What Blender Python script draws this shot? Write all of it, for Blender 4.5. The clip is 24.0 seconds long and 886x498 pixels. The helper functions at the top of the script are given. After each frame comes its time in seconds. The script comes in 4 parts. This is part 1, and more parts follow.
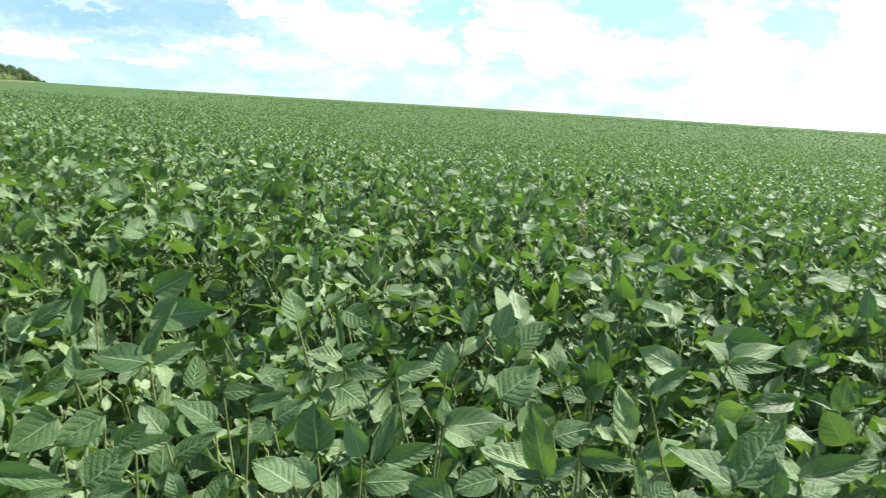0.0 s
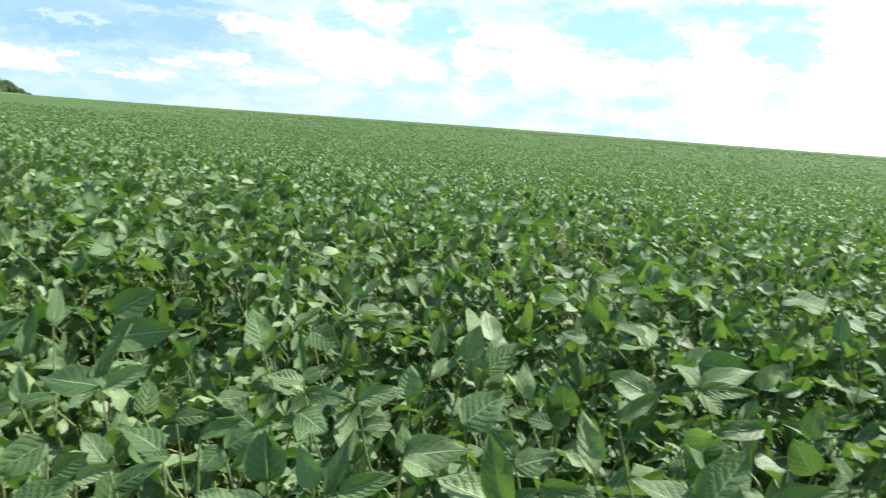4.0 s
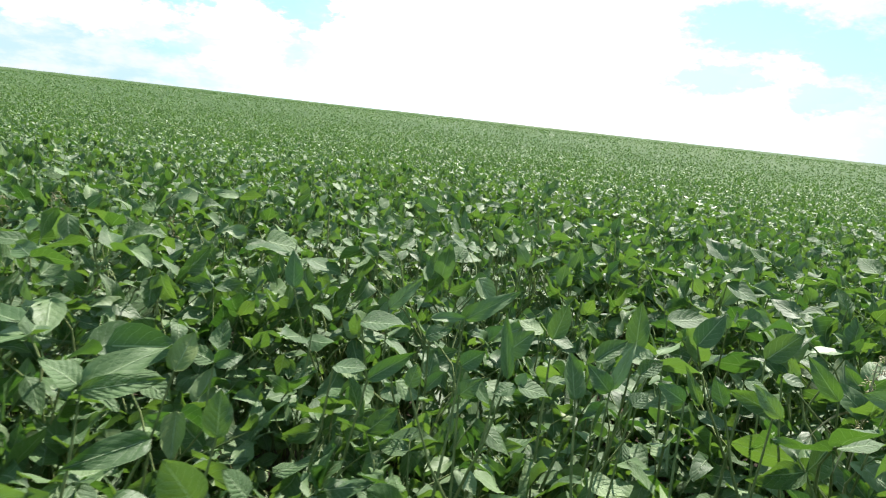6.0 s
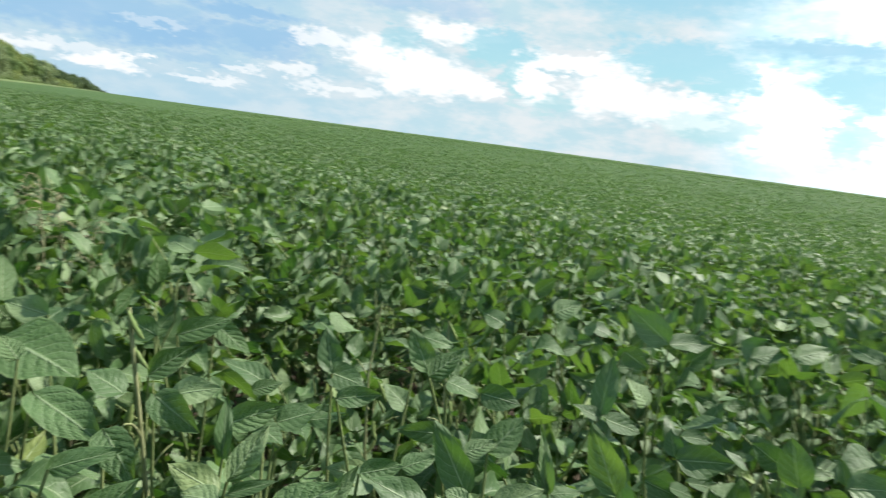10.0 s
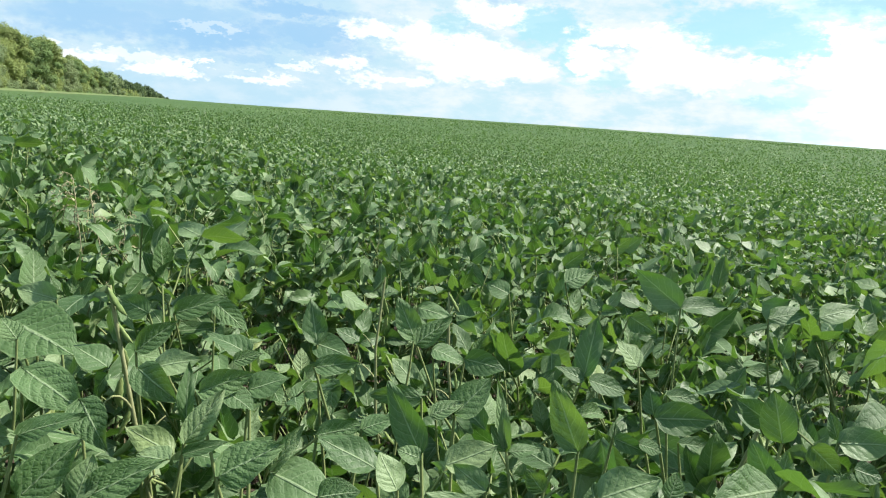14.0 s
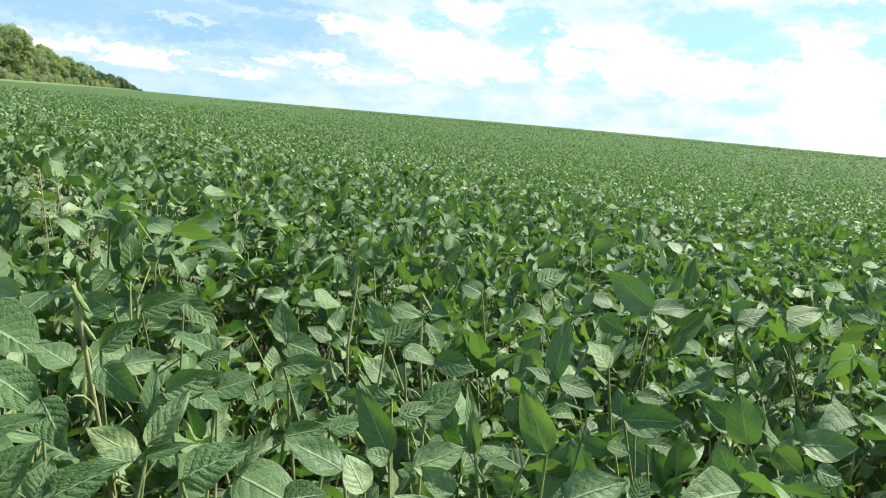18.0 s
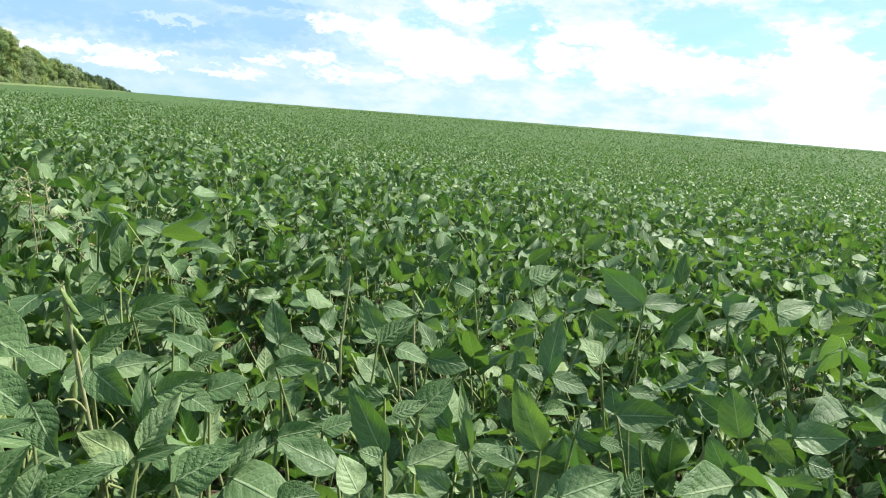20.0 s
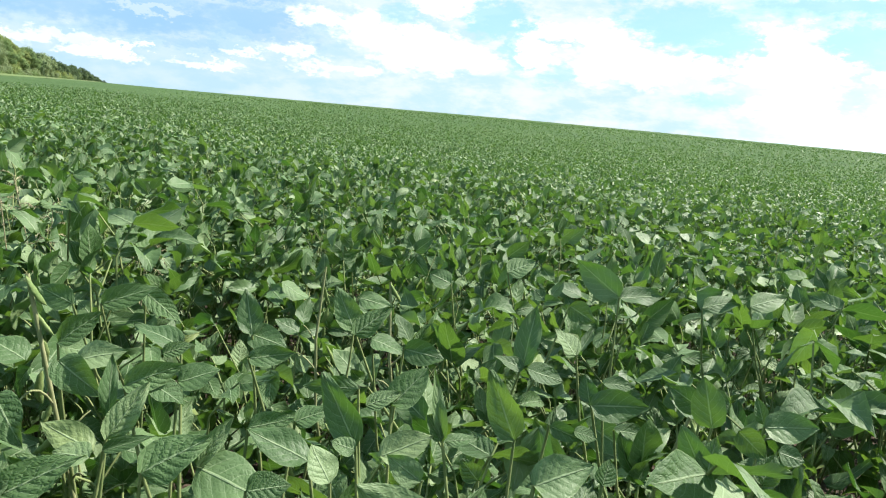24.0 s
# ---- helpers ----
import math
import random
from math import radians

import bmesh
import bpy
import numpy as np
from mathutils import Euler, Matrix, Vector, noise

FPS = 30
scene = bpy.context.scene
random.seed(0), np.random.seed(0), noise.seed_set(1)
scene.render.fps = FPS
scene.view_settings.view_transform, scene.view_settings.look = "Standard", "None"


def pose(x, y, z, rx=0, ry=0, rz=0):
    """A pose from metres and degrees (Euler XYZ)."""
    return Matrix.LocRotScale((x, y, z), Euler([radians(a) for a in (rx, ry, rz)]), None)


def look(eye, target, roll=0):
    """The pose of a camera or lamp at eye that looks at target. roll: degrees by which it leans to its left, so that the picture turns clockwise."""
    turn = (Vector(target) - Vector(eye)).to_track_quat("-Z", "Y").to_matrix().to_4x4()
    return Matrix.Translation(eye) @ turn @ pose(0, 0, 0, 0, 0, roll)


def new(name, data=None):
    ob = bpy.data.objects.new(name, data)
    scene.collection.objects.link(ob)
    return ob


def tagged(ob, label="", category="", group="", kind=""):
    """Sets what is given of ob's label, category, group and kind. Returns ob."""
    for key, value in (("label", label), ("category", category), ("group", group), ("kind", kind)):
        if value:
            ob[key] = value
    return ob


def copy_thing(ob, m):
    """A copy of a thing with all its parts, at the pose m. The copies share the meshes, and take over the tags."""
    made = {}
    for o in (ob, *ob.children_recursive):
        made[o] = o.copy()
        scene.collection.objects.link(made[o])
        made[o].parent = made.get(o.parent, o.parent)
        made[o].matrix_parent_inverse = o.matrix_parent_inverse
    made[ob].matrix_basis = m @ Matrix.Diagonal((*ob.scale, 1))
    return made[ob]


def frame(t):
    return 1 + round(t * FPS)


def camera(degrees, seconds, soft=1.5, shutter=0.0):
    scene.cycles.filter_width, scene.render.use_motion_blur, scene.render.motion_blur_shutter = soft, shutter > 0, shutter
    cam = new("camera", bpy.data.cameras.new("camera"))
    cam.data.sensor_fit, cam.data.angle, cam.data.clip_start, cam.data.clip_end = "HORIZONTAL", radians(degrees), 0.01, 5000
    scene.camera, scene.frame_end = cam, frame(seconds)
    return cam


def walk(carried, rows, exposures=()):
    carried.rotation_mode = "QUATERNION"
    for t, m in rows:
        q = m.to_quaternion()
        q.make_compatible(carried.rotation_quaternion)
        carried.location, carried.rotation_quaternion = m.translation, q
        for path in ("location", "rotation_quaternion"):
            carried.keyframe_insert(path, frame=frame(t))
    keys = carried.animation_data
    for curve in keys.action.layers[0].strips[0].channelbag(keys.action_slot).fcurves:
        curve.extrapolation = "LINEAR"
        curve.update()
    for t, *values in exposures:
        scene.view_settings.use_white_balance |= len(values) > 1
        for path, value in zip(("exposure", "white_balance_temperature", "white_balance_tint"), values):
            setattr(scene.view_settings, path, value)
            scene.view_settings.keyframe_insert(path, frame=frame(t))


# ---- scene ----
import itertools

# camera: held by hand, walking a little way through the crop
cam = camera(66.8, 24.0, 1.15, 0.22)
PATH = [
    (0, (0.021, -0.007, 1.435), (-0.233, 1.933, 1.024), 3.64),
    (0.5, (-0.014, 0.004, 1.439), (-0.509, 1.898, 1.029), 4.27),
    (1, (-0.033, 0.019, 1.449), (-0.662, 1.877, 1.059), 4.91),
    (1.5, (-0.020, 0.017, 1.458), (-0.624, 1.896, 1.135), 4.66),
    (3.5, (0.020, 0.021, 1.440), (-0.365, 1.952, 1.090), 5.05),
    (4, (0.054, 0.025, 1.440), (-0.166, 1.980, 1.080), 4.32),
    (4.5, (0.141, 0.035, 1.421), (0.464, 1.964, 1.005), 3.10),
    (5, (0.177, 0.113, 1.416), (0.966, 1.896, 0.967), 4.30),
    (5.5, (0.235, 0.274, 1.414), (1.340, 1.904, 1.066), 9.05),
    (6, (0.380, 0.380, 1.376), (1.422, 2.044, 0.996), 6.34),
    (6.5, (0.591, 0.454, 1.371), (1.674, 2.085, 0.967), 5.50),
    (7, (0.734, 0.602, 1.348), (1.924, 2.149, 0.909), 7.16),
    (7.5, (0.884, 0.819, 1.351), (2.068, 2.386, 0.974), 7.99),
    (8, (1.091, 0.973, 1.345), (2.037, 2.708, 1.040), 7.56),
    (8.5, (1.312, 1.034, 1.333), (2.452, 2.638, 0.975), 5.50),
    (9, (1.473, 1.218, 1.300), (2.697, 2.767, 0.978), 8.16),
    (9.5, (1.570, 1.402, 1.303), (2.173, 3.270, 0.922), 8.37),
    (10, (1.674, 1.523, 1.314), (1.305, 3.463, 0.994), 7.84),
    (10.5, (1.748, 1.547, 1.297), (1.038, 3.371, 0.883), 4.72),
    (11, (1.768, 1.554, 1.298), (1.097, 3.394, 0.895), 4.16),
    (11.5, (1.779, 1.553, 1.296), (1.206, 3.429, 0.904), 3.63),
    (13.5, (1.786, 1.547, 1.301), (1.247, 3.435, 0.921), 4.26),
    (14, (1.787, 1.549, 1.299), (1.254, 3.439, 0.921), 4.23),
    (14.5, (1.794, 1.555, 1.304), (1.376, 3.478, 0.946), 4.96),
    (15, (1.797, 1.553, 1.309), (1.405, 3.484, 0.968), 4.88),
    (15.5, (1.795, 1.553, 1.303), (1.415, 3.485, 0.956), 4.56),
    (16, (1.800, 1.551, 1.302), (1.416, 3.481, 0.945), 4.37),
    (16.5, (1.798, 1.554, 1.302), (1.440, 3.488, 0.942), 4.72),
    (17, (1.797, 1.551, 1.301), (1.419, 3.481, 0.937), 4.50),
    (17.5, (1.791, 1.551, 1.298), (1.366, 3.467, 0.917), 4.84),
    (18, (1.791, 1.554, 1.302), (1.326, 3.462, 0.923), 5.28),
    (18.5, (1.787, 1.562, 1.302), (1.334, 3.471, 0.915), 4.96),
    (20.5, (1.793, 1.554, 1.302), (1.351, 3.467, 0.924), 4.69),
    (21, (1.791, 1.555, 1.305), (1.330, 3.467, 0.941), 4.87),
    (21.5, (1.793, 1.558, 1.304), (1.356, 3.478, 0.955), 5.58),
    (22, (1.794, 1.558, 1.304), (1.360, 3.478, 0.952), 5.68),
    (22.5, (1.796, 1.562, 1.298), (1.395, 3.485, 0.921), 5.60),
    (23, (1.793, 1.561, 1.296), (1.400, 3.483, 0.903), 5.80),
    (23.5, (1.794, 1.562, 1.298), (1.417, 3.487, 0.908), 5.36),
    (24, (1.796, 1.561, 1.295), (1.415, 3.485, 0.904), 5.37),
]
walk(cam, [(t, look(eye, target, roll)) for t, eye, target, roll in PATH],
     exposures=[(0.0, 1.48), (1.0, 1.58), (1.5, 1.56), (4.0, 1.40), (5.0, 1.46), (6.0, 1.32), (7.0, 1.28), (8.0, 1.20), (9.0, 0.94), (10.0, 1.06), (10.5, 1.20),
                (11.0, 1.27), (14.0, 1.26), (16.0, 1.28), (18.0, 1.35), (21.0, 1.35), (24.0, 1.33)])

# ---- sky and sun ----
STOPS = 1.4
SKY = 2 ** -STOPS * 1.02
SUN_AZ, SUN_EL = -58.0, 51.0      # degrees, to the left of +y, above the horizon
sun_way = Vector((-math.sin(radians(SUN_AZ)) * math.cos(radians(SUN_EL)),
                  math.cos(radians(SUN_AZ)) * math.cos(radians(SUN_EL)), math.sin(radians(SUN_EL))))
sun = new("sun", bpy.data.lights.new("sun", "SUN"))
sun.data.energy, sun.data.angle, sun.data.color = 4.4, radians(0.8), (1.0, 0.95, 0.87)
sun.matrix_world = look(tuple(sun_way * 50), (0, 0, 0))


class Nodes:
    """Short writing for a node tree."""

    def __init__(self, tree):
        self.tree = tree
        tree.nodes.clear()

    def add(self, kind, out=0, props=(), **values):
        n = self.tree.nodes.new(kind)
        for key, value in dict(props).items():
            setattr(n, key, value)
        for key, value in values.items():
            sock = n.inputs[int(key[1:])] if key[0] == "i" and key[1:].isdigit() else n.inputs[key.replace("_", " ")]
            if isinstance(value, bpy.types.NodeSocket):
                self.tree.links.new(value, sock)
            else:
                sock.default_value = value
        return n.outputs[out]

    def math(self, op, a, b=0.0, clamp=False):
        return self.add("ShaderNodeMath", props={"operation": op, "use_clamp": clamp}, i0=a, i1=b)

    def mix(self, fac, a, b, blend="MIX"):
        return self.add("ShaderNodeMix", 2, props={"data_type": "RGBA", "blend_type": blend}, i0=fac, i6=a, i7=b)

    def ramp(self, fac, low, high):
        return self.add("ShaderNodeMapRange", props={"interpolation_type": "SMOOTHSTEP"}, i0=fac, i1=low, i2=high)

    def noise(self, where, scale, detail=3.0, rough=0.55, out=0):
        return self.add("ShaderNodeTexNoise", out, Vector=where, Scale=scale, Detail=detail, Roughness=rough)


# the clouds, as rows of azimuth, height, half width, half height (degrees), strength
# clear gaps between them
GAPS = [(8.6, 8.2, 2.6, 1.3, 0.9), (6.9, 6.4, 1.0, 2.2, 0.7), (-5.6, 8.4, 4.2, 1.3, 0.9), (-9.3, 6.9, 2.6, 0.9, 0.9), (-19, 7.6, 2.4, 1.5, 0.9),
        (-18.8, 4.2, 1.2, 2.0, 0.6), (-16, 9.6, 5, 0.9, 0.6), (-54, 8.9, 4.6, 1.9, 0.9), (-52, 5.1, 2.6, 1.2, 0.8), (-60.5, 7.6, 3.6, 1.7, 0.9),
        (-59.5, 4.3, 2.2, 0.9, 0.7), (-67, 9.3, 5, 2.6, 0.9), (-8.5, 3.6, 2.6, 1.0, 0.5), (-26.5, 6.0, 1.6, 0.8, 0.5), (30, 12.5, 9, 2.5, 0.8),
        (-3, 15, 9, 3, 0.9), (-72, 3.5, 5, 1.2, 0.6), (3.5, 4.0, 1.6, 0.7, 0.45), (16.5, 7.6, 1.6, 0.7, 0.6), (45, 7.6, 4.0, 0.8, 0.5)]
# their grey undersides
GREYS = [(27.5, 6.0, 4.5, 0.9, 0.8), (35, 5.2, 5.6, 1.2, 0.9), (43, 5.4, 5.5, 1.1, 0.8), (39.5, 6.6, 7, 0.9, 0.65), (29.5, 7.6, 4, 0.7, 0.9), (27, 5.0, 4.2, 0.5, 0.6), (33, 3.5, 3.4, 0.35, 0.45),
         (-16.5, 9.9, 5, 0.7, 0.7), (40, 9.4, 12, 1.4, 0.8), (53, 7.5, 6, 1.3, 0.8), (15, 10.7, 6, 0.9, 0.5), (-64, 12.9, 5, 1.1, 0.7), (49, 4.0, 3.0, 0.5, 0.5)]
# sunlit heaps
HEAPS = [(17.4, 6.2, 3.4, 1.3, 1.0), (14.5, 5.0, 3.6, 1.6, 1.0), (10.6, 4.9, 1.7, 1.0, 1.0), (5.0, 6.2, 1.4, 2.0, 1.0), (1.6, 7.6, 3.8, 0.7, 1.0), (-1.6, 5.4, 3.6, 1.9, 1.0),
         (-6.6, 4.6, 2.4, 1.3, 1.0), (-12.4, 6.7, 1.8, 1.5, 1.0), (-14.4, 4.4, 3.4, 2.2, 1.0), (-21.6, 6.2, 2.2, 1.3, 1.0), (11.8, 8.6, 3.6, 0.8, 1.0), (23.2, 6.5, 2.2, 0.7, 0.75),
         (38.6, 2.2, 2.2, 0.6, 0.85), (36.6, 2.4, 0.6, 0.36, 0.8), (45.5, 2.9, 3.0, 0.5, 0.7), (40.5, 3.2, 3.0, 0.4, 0.5), (35.2, 5.7, 1.7, 0.35, 0.45), (28.6, 3.4, 1.6, 0.3, 0.55),
         (24.8, 4.0, 2.0, 0.35, 0.6), (31, 2.3, 2.6, 0.3, 0.6), (21, 3.0, 3.4, 0.4, 0.6), (-30, 4.2, 6, 3.4, 1.0), (-40, 5, 7, 5, 1.0), (-64.5, 10.6, 2.6, 0.9, 1.0), (-57, 6.2, 2.0, 0.8, 0.9)]


def build_world():
    world = bpy.data.worlds.new("sky")
    scene.world = world
    world.use_nodes = True
    n = Nodes(world.node_tree)
    way = n.add("ShaderNodeTexCoord", 0)
    sky = n.add("ShaderNodeTexSky", props={"sky_type": "NISHITA", "sun_disc": False, "sun_elevation": radians(SUN_EL),
                                          "sun_rotation": radians(-SUN_AZ), "dust_density": 0.4, "air_density": 1.0})
    split = n.tree.nodes.new("ShaderNodeSeparateXYZ")
    n.tree.links.new(way, split.inputs[0])
    az = n.math("MULTIPLY", n.math("ARCTAN2", n.math("MULTIPLY", split.outputs[0], -1.0), split.outputs[1]), 57.2958)
    el = n.math("MULTIPLY", n.math("ARCSINE", split.outputs[2]), 57.2958)
    flat = n.add("ShaderNodeMapping", Vector=way, Scale=(1.0, 1.0, 2.4))
    big = n.noise(flat, 8.0, 2.0, 0.5, 1)
    fine = n.noise(flat, 30.0, 5.0, 0.62, 1)
    curls = n.noise(n.add("ShaderNodeMapping", Vector=way, Scale=(1.0, 1.0, 1.6)), 75.0, 4.0, 0.6, 1)
    here = n.add("ShaderNodeCombineXYZ", X=az, Y=el)

    def warp(v, by, amount):
        d = n.add("ShaderNodeVectorMath", props={"operation": "SUBTRACT"}, i0=by, i1=(0.5, 0.5, 0.5))
        d = n.add("ShaderNodeVectorMath", props={"operation": "MULTIPLY"}, i0=d, i1=amount)
        return n.add("ShaderNodeVectorMath", props={"operation": "ADD"}, i0=v, i1=d)

    here = warp(warp(warp(here, big, (5.0, 1.6, 0.0)), fine, (7.0, 2.6, 0.0)), curls, (2.4, 1.5, 0.0))

    def spots(rows, soft0, soft1):
        total = None
        for a, e, ra, re_, strength in rows:
            d = n.add("ShaderNodeVectorMath", props={"operation": "SUBTRACT"}, i0=here, i1=(a, e, 0))
            d = n.add("ShaderNodeVectorMath", props={"operation": "MULTIPLY"}, i0=d, i1=(1 / ra, 1 / re_, 0))
            d = n.add("ShaderNodeVectorMath", 1, props={"operation": "LENGTH"}, i0=d)
            g = n.math("MULTIPLY", n.ramp(d, soft0, soft1), strength)
            total = g if total is None else n.math("MAXIMUM", total, g)
        return total

    upper = n.math("MULTIPLY", n.ramp(el, 13.0, 20.0), n.ramp(n.noise(flat, 3.4, 6.0, 0.58), 0.58, 0.48))
    gap = n.math("MAXIMUM", spots(GAPS, 1.6, 0.8), upper)
    grey = spots(GREYS, 1.5, 0.5)
    heap = spots(HEAPS, 1.42, 0.74)
    white = n.math("MULTIPLY", n.ramp(n.noise(flat, 16.0, 5.0, 0.6), 0.36, 0.66), n.math("MULTIPLY_ADD", n.ramp(az, 36.0, 6.0), 0.66))
    white.node.inputs[1].links[0].from_node.inputs[2].default_value = 0.34
    white = n.math("MAXIMUM", white, n.math("MULTIPLY", n.ramp(az, -22.0, -46.0), 0.65))
    shade = n.mix(n.ramp(az, 6.0, 34.0), (0.70, 0.96, 1.06, 1), (0.61, 0.88, 1.05, 1))
    tone = n.mix(white, shade, (1.0, 1.08, 1.12, 1))
    tone = n.mix(heap, tone, (1.34, 1.35, 1.35, 1))
    glare = n.math("MULTIPLY_ADD", n.ramp(n.math("MULTIPLY", n.add("ShaderNodeVectorMath", 1, props={"operation": "DOT_PRODUCT"}, i0=way,
                   i1=(math.sin(radians(36)), math.cos(radians(36)), 0.15)), 1.0), 0.87, 0.995), 0.75)
    glare.node.inputs[2].default_value = 1.0
    tone = n.add("ShaderNodeVectorMath", props={"operation": "MULTIPLY"}, i0=tone, i1=n.add("ShaderNodeCombineXYZ", X=glare, Y=glare, Z=glare))
    cloud = n.mix(n.math("MULTIPLY", n.math("MULTIPLY", grey, 0.95), n.math("SUBTRACT", 1.0, heap)), tone, (0.39, 0.70, 1.03, 1))
    blue = n.add("ShaderNodeVectorMath", 0, props={"operation": "MULTIPLY"}, i0=sky, i1=(0.135, 0.175, 0.168))
    blue = n.mix(n.math("MULTIPLY_ADD", n.ramp(el, 8.0, 0.0), 0.4), blue, (0.54, 0.95, 1.05, 1))
    blue.node.inputs[0].links[0].from_node.inputs[2].default_value = 0.55
    out = n.mix(gap, cloud, blue)
    bg = n.add("ShaderNodeBackground", Color=out, Strength=SKY)
    n.tree.links.new(bg, n.tree.nodes.new("ShaderNodeOutputWorld").inputs[0])


build_world()


# ---- materials ----
def material(name):
    m = bpy.data.materials.new(name)
    m.use_nodes = True
    return m, Nodes(m.node_tree)


def finish(n, shader):
    n.tree.links.new(shader, n.tree.nodes.new("ShaderNodeOutputMaterial").inputs[0])


def leaf_material(name, single, veins=True):
    """A soybean leaf: dull green with thin pale veins, quilted between them, letting some light through."""
    m, n = material(name)
    rnd = n.add("ShaderNodeObjectInfo", 5) if single else n.add("ShaderNodeNewGeometry", 8)
    rnd2 = n.math("FRACT", n.math("MULTIPLY", rnd, 17.37))
    rnd3 = n.math("FRACT", n.math("MULTIPLY", rnd, 5.71))
    pos = n.add("ShaderNodeNewGeometry", 0)
    tone = n.add("ShaderNodeValToRGB", Fac=rnd)
    ramp = tone.node.color_ramp
    ramp.elements[0].color, ramp.elements[1].color = (0.038, 0.084, 0.026, 1), (0.223, 0.298, 0.152, 1)
    for at, col in ((0.40, (0.057, 0.113, 0.036, 1)), (0.68, (0.087, 0.154, 0.055, 1)), (0.86, (0.150, 0.222, 0.098, 1)), (0.985, (0.204, 0.277, 0.132, 1)), (0.993, (0.180, 0.225, 0.055, 1))):
        ramp.elements.new(at).color = col
    blotch = n.ramp(n.noise(pos, 26.0, 4.0), 0.36, 0.68)
    color = n.mix(n.math("MULTIPLY", blotch, 0.38), tone, (0.048, 0.092, 0.030, 1))
    thru = n.mix(rnd2, (0.060, 0.175, 0.016, 1), (0.20, 0.36, 0.040, 1))
    args = {"Specular_IOR_Level": 0.44}
    # far leaves only: sunlit highlights painted in as a random paler mix
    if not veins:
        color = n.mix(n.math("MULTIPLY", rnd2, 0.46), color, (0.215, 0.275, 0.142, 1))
    if veins:
        uv = n.add("ShaderNodeUVMap", 0)
        split = n.tree.nodes.new("ShaderNodeSeparateXYZ")
        n.tree.links.new(uv, split.inputs[0])
        own = n.add("ShaderNodeVectorMath", props={"operation": "ADD"}, i0=uv,
                    i1=n.add("ShaderNodeCombineXYZ", X=n.math("MULTIPLY", rnd, 40.0), Y=n.math("MULTIPLY", rnd2, 30.0)))
        across = n.math("ABSOLUTE", n.math("SUBTRACT", n.math("MULTIPLY", split.outputs[0], 2.0), 1.0))
        mid = n.ramp(across, 0.075, 0.020)
        wob = n.math("MULTIPLY", n.math("SUBTRACT", n.noise(own, 3.0, 2.0), 0.5), 0.55)
        rise = n.math("ADD", n.math("MULTIPLY", across, 0.20), n.math("MULTIPLY", n.math("MULTIPLY", across, across), 0.09))
        count = n.math("MULTIPLY_ADD", rnd3, 1.8)
        count.node.inputs[2].default_value = 5.6
        run = n.math("ADD", n.math("MULTIPLY", n.math("SUBTRACT", split.outputs[1], rise), count), wob)
        run = n.math("ADD", run, n.math("MULTIPLY", n.math("GREATER_THAN", split.outputs[0], 0.5), 0.35))
        saw = n.math("ABSOLUTE", n.math("SUBTRACT", n.math("FRACT", run), 0.5))
        side = n.math("MULTIPLY", n.ramp(saw, 0.048, 0.010), n.ramp(across, 1.02, 0.72))
        net = n.add("ShaderNodeTexVoronoi", 0, props={"feature": "DISTANCE_TO_EDGE"}, Vector=n.add("ShaderNodeMapping", Vector=own, Scale=(0.7, 1.0, 1.0)), Scale=16.0)
        small = n.ramp(net, 0.07, 0.0)
        vein = n.math("MAXIMUM", mid, n.math("MAXIMUM", n.math("MULTIPLY", side, 0.66), n.math("MULTIPLY", small, 0.14)))
        color = n.mix(n.math("MULTIPLY", vein, 0.66), color, (0.29, 0.37, 0.21, 1))
        rim = n.ramp(across, 0.93, 1.0)
        color = n.mix(n.math("MULTIPLY", rim, 0.35), color, (0.24, 0.31, 0.15, 1))
        worn = n.math("MULTIPLY", n.ramp(n.noise(own, 9.0, 4.0, 0.65), 0.70, 0.76), n.ramp(rnd3, 0.55, 0.95))
        color = n.mix(n.math("MULTIPLY", worn, 0.55), color, (0.24, 0.22, 0.10, 1))
        thru = n.mix(n.math("MULTIPLY", vein, 0.5), thru, (0.17, 0.29, 0.08, 1))
        swell = n.math("MULTIPLY", n.ramp(saw, 0.0, 0.40), n.math("SUBTRACT", 1.0, n.math("MULTIPLY", across, 0.55)))
        pucker = n.math("MULTIPLY_ADD", n.math("POWER", rnd2, 2.5), 0.36)
        pucker.node.inputs[2].default_value = 0.09
        high = n.math("MULTIPLY", n.math("ADD", swell, n.math("MULTIPLY", n.ramp(net, 0.0, 0.30), 0.42)), pucker)
        high = n.math("ADD", high, n.math("MULTIPLY", n.noise(own, 3.2, 2.0, 0.5), 0.55))
        high = n.math("ADD", high, n.math("MULTIPLY", mid, 0.25))
        args["Normal"] = n.add("ShaderNodeBump", Strength=0.7, Distance=0.0050, Height=high)
    rough = n.math("MULTIPLY_ADD", rnd2, 0.20)
    rough.node.inputs[2].default_value = 0.50 if veins else 0.46
    body = n.add("ShaderNodeBsdfPrincipled", Base_Color=color, Roughness=rough, **args)
    back = n.add("ShaderNodeBsdfTranslucent", Color=thru)
    finish(n, n.add("ShaderNodeMixShader", i0=0.25, i1=body, i2=back))
    return m


